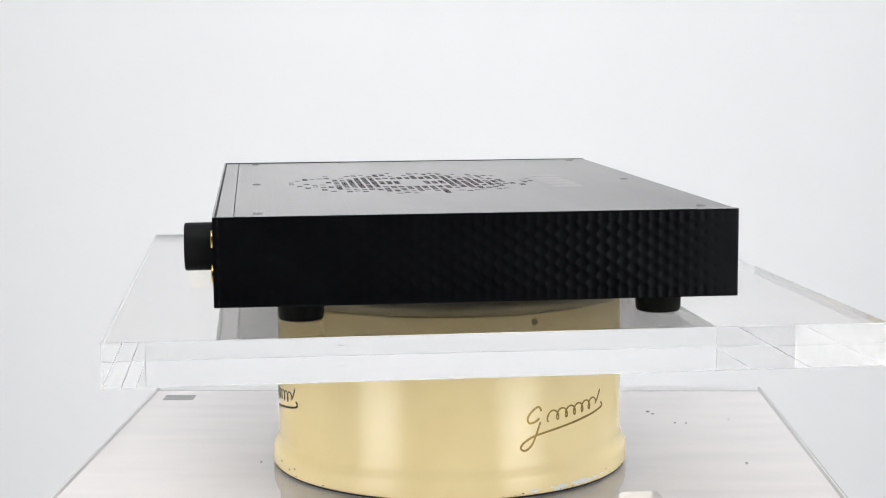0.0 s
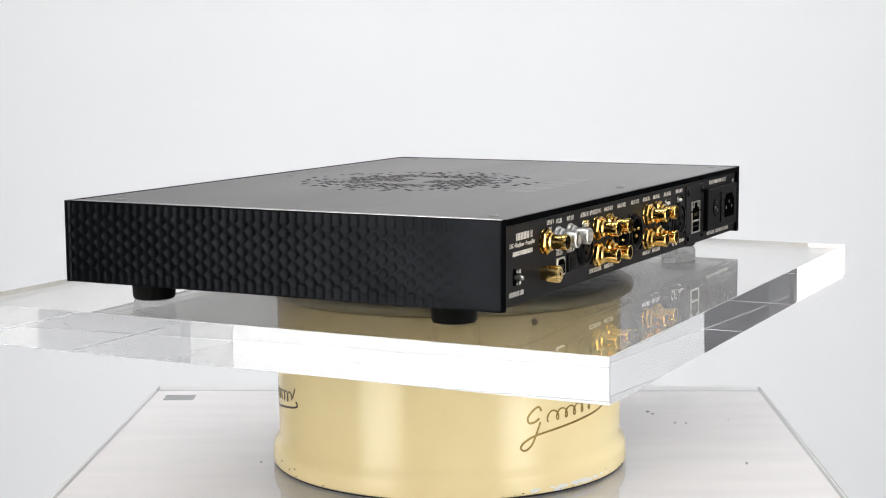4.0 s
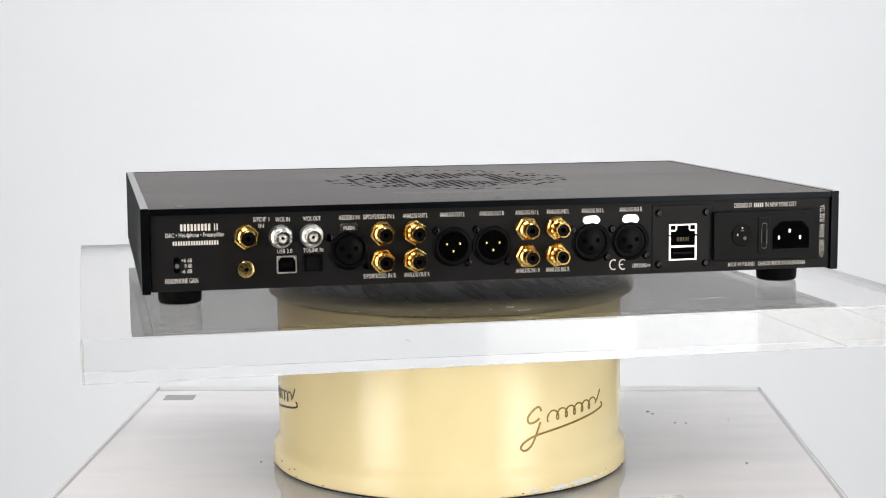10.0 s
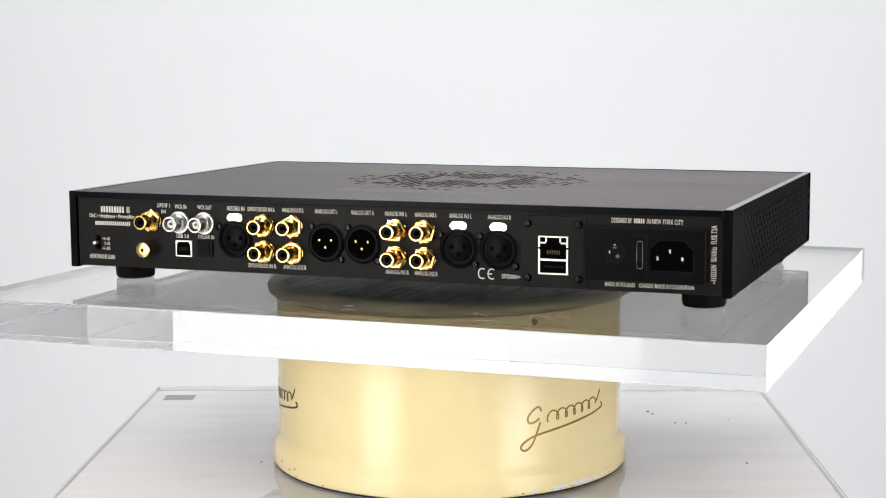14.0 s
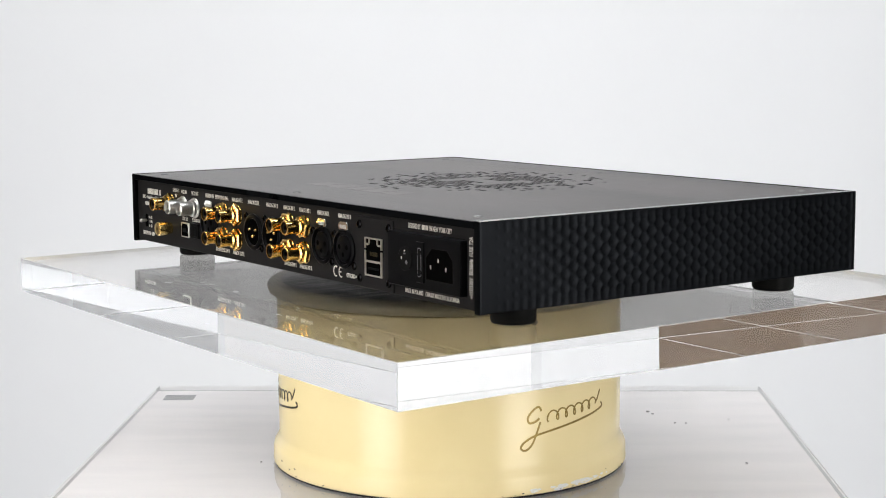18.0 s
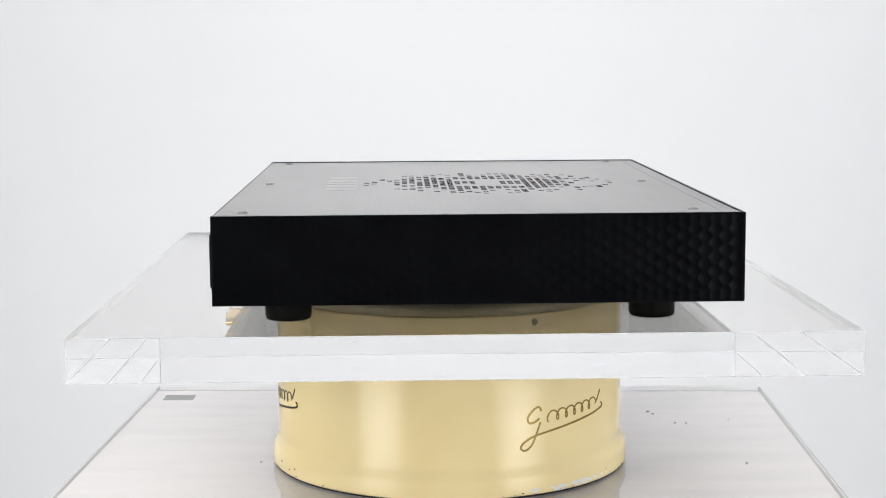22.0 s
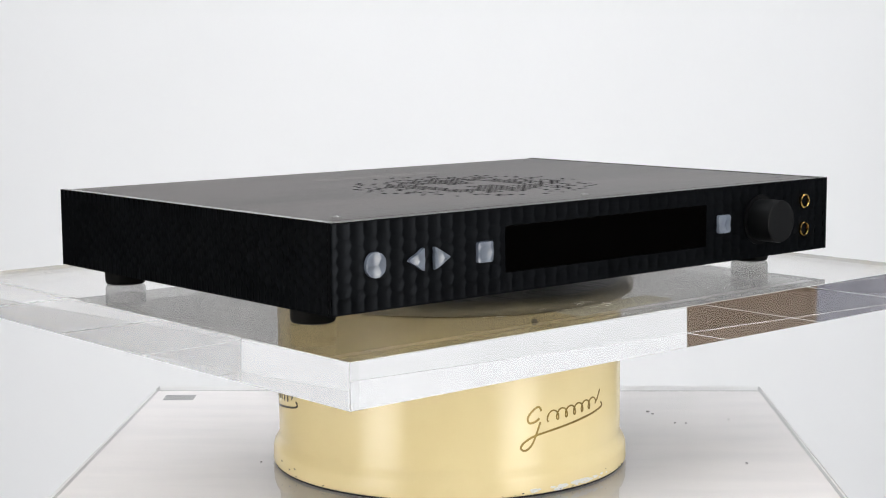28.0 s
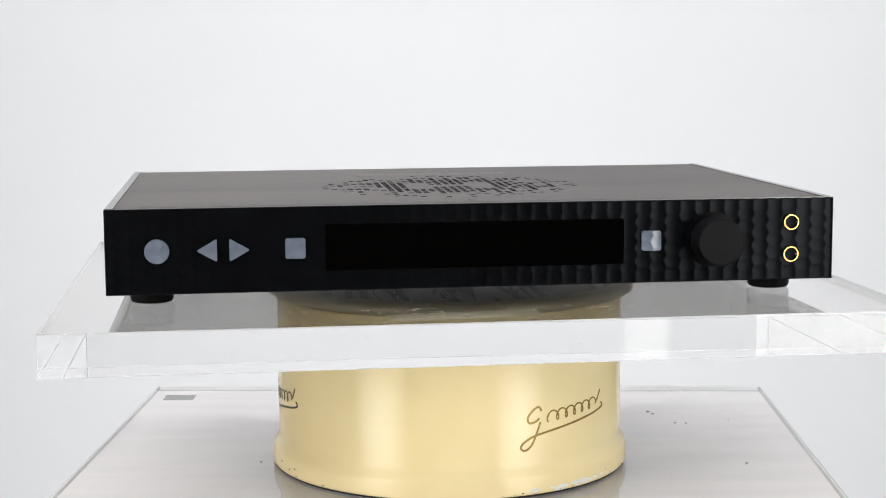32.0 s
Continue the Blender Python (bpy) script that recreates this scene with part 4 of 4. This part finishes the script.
    for a, b, sx, sz in ((0.0, 0.0046, 0.0010, 0.0007), (0.0, 0.0030, 0.0022, 0.0008), (-0.0030, 0.0004, 0.0008, 0.0016), (0.0018, -0.0018, 0.0020, 0.0020)):
        part("dial_mark", prism(rounded(sx, sz, 0.0002, 2), 0.0033, 0.00342), M["ink"] if sx < 0.0019 else M["pad"], sel, at=Matrix.Translation((a, b, 0)) @ Matrix.Rotation(0.7 if a > 0.001 else 0, 4, "Z"))
    fuse = part("fuse_drawer", prism(rounded(0.0078, 0.0226, 0.0006), 0.0024, 0.0034, 0.0003), M["black"], mod, at=Matrix.Translation((-0.0024, 0.0, 0)))
    for s in (-1, 1):
        part("grip", lathe([(0.0017, 0.0033), (0.0019, 0.0037), (0.0021, 0.0033)], 24), M["rubber"], fuse, at=Matrix.Translation((0, s * 0.0056, 0)))
    stadium = rounded(0.0034, 0.0158, 0.0016, 6)
    verts, faces = ribbon(stadium + stadium[:1], 0.00042, 0.00348)
    me = bpy.data.meshes.new("link_mark")
    me.from_pydata(verts, [], faces)
    me.materials.append(M["pad"])
    same("link_mark", me, fuse, Matrix.Identity(4), "grey outline printed on the fuse drawer")
    part("link_bar", prism(rounded(0.0020, 0.0062, 0.0003), 0.0033, 0.0037, 0.0001), M["rubber"], fuse)
    c = 0.0052
    inlet = [(-0.0122, -0.0085), (0.0122, -0.0085), (0.0122, 0.0085 - c), (0.0122 - c, 0.0085), (-0.0122 + c, 0.0085), (-0.0122, 0.0085 - c)]
    inl = part("inlet", prism(inlet, 0.0025, 0.00275), M["hole"], mod, "dark mains inlet with three pins", at=Matrix.Translation((0.0157, 0.0, 0)))
    part("inlet_rim", prism([(u * 1.09, v * 1.11) for u, v in inlet], 0.0024, 0.00262, 0.0001), M["rubber"], inl)
    for a, b in ((-0.0080, -0.0016), (-0.0009, 0.0026), (0.0062, -0.0016)):
        part("blade", box(a - 0.0006, a + 0.0006, b - 0.0011, b + 0.0011, 0.0026, 0.0029, 0.0002, 1), M["nickel"], inl)

    # printing
    k = M["ink"]
    bars(-193.7, -171.9, 36.0, 40.0, letters(9, 0.82) + ((0.90, 0.93), (0.965, 0.995)), unit, k)
    writing("DAC \u2022 Headphone \u2022 Preamplifier", -202.0, -168.3, 31.6, 35.0, unit, k)
    bars(-198.1, -171.5, 27.7, 30.2, letters(18, 1.0), unit, k)
    for s, z in (("+6 dB", 19.0), ("0 dB", 15.9), ("-6 dB", 12.7)):
        writing(s, -193.2 if s != "0 dB" else -191.4, -187.2, z - 1.1, z + 1.1, unit, k)
    writing("HEADPHONE GAIN", -202.8, -183.9, 5.7, 8.6, unit, k)
    writing("S/PDIF 1", -151.5, -142.1, 40.3, 43.0, unit, k)
    writing("IN", -148.4, -145.4, 36.6, 39.0, unit, k)
    row = (("WCK IN", -138.6, -130.2), ("WCK OUT", -122.4, -112.0), ("AES/EBU IN", -101.4, -89.0), ("S/PDIF2/DSD IN L", -86.8, -67.8), ("ANALOG OUT L", -62.9, -48.0), ("ANALOG OUT L", -40.5, -25.4),
           ("ANALOG OUT R", -16.3, -1.1), ("ANALOG IN1 L", 6.0, 20.5), ("ANALOG IN2 L", 25.5, 39.7), ("ANALOG IN3 L", 47.5, 61.6), ("ANALOG IN3 R", 71.7, 86.2))
    for s, a, b in row:
        writing(s, a, b, 39.9, 42.6, unit, k)
    for s, a, b in (("S/PDIF3/DSD IN R", -87.0, -67.4), ("ANALOG OUT R", -62.6, -47.0), ("ANALOG IN1 R", 6.2, 21.4), ("ANALOG IN2 R", 25.1, 40.0)):
        writing(s, a, b, 4.6, 7.3, unit, k)
    writing("USB 2.0", -137.8, -129.0, 21.3, 23.8, unit, k)
    writing("TOSLINK IN", -122.5, -110.8, 21.3, 23.8, unit, k)
    writing("OPTIONS>>", 80.3, 91.8, 5.1, 7.7, unit, k)
    for a0, x in ((55, 68.2), (55, 74.2)):
        arc = [(0.0024 * math.cos(radians(q)), 0.0030 * math.sin(radians(q))) for q in range(a0, 361 - a0, 13)]
        v, f = ribbon(arc, 0.0007, 0.00012)
        me = bpy.data.meshes.new("arc_mark")
        me.from_pydata(v, [], f)
        me.materials.append(k)
        same("arc_mark", me, unit, facing_rear(x, 7.5))
    part("arc_mark", prism(rounded(0.0024, 0.0007, 0.0001, 1), 0, 0.00012), k, unit, at=facing_rear(73.2, 7.5))
    writing("DESIGNED BY", 146.6, 158.4, 40.3, 43.2, unit, k)
    bars(159.5, 166.0, 40.4, 43.1, letters(5, 1.0), unit, k)
    writing("IN NEW YORK CITY", 167.2, 188.1, 40.3, 43.2, unit, k)
    writing("MADE IN POLAND", 143.0, 160.6, 3.6, 6.2, unit, k)
    writing("CHASSIS MADE IN CALIFORNIA", 162.9, 194.8, 3.6, 6.2, unit, k)
    writing("~115/230V  50/60Hz  FUSE T2A", 204.0, 207.2, 7.5, 40.5, unit, k, spin=90)


build_room()
build_softbox(0.745, -0.485, 0.494, -0.846, B - 0.62, B + 0.57, M["softbox"])
build_softbox(-0.72, -0.50, -0.455, -0.825, B - 0.62, B + 0.57, M["softbox"])
build_stand()
platter = build_platter()
slab = build_slab()
unit = build_unit()


def motions():
    """The platter, the slab and the audio unit turn together at an even rate."""
    times = [float(t) for t in range(0, 33)]
    spin = {t: Matrix.Rotation(radians(turn(t)), 4, "Z") for t in times}
    walk(platter, [(t, Matrix.Translation((0, 0, B - 0.0450)) @ spin[t]) for t in times])
    walk(slab, [(t, Matrix.Translation((0, 0, B - 0.0357)) @ spin[t]) for t in times])
    walk(unit, [(t, Matrix.Translation((0, 0, B)) @ spin[t] @ Matrix.Translation((DX, DY, 0))) for t in times])


motions()
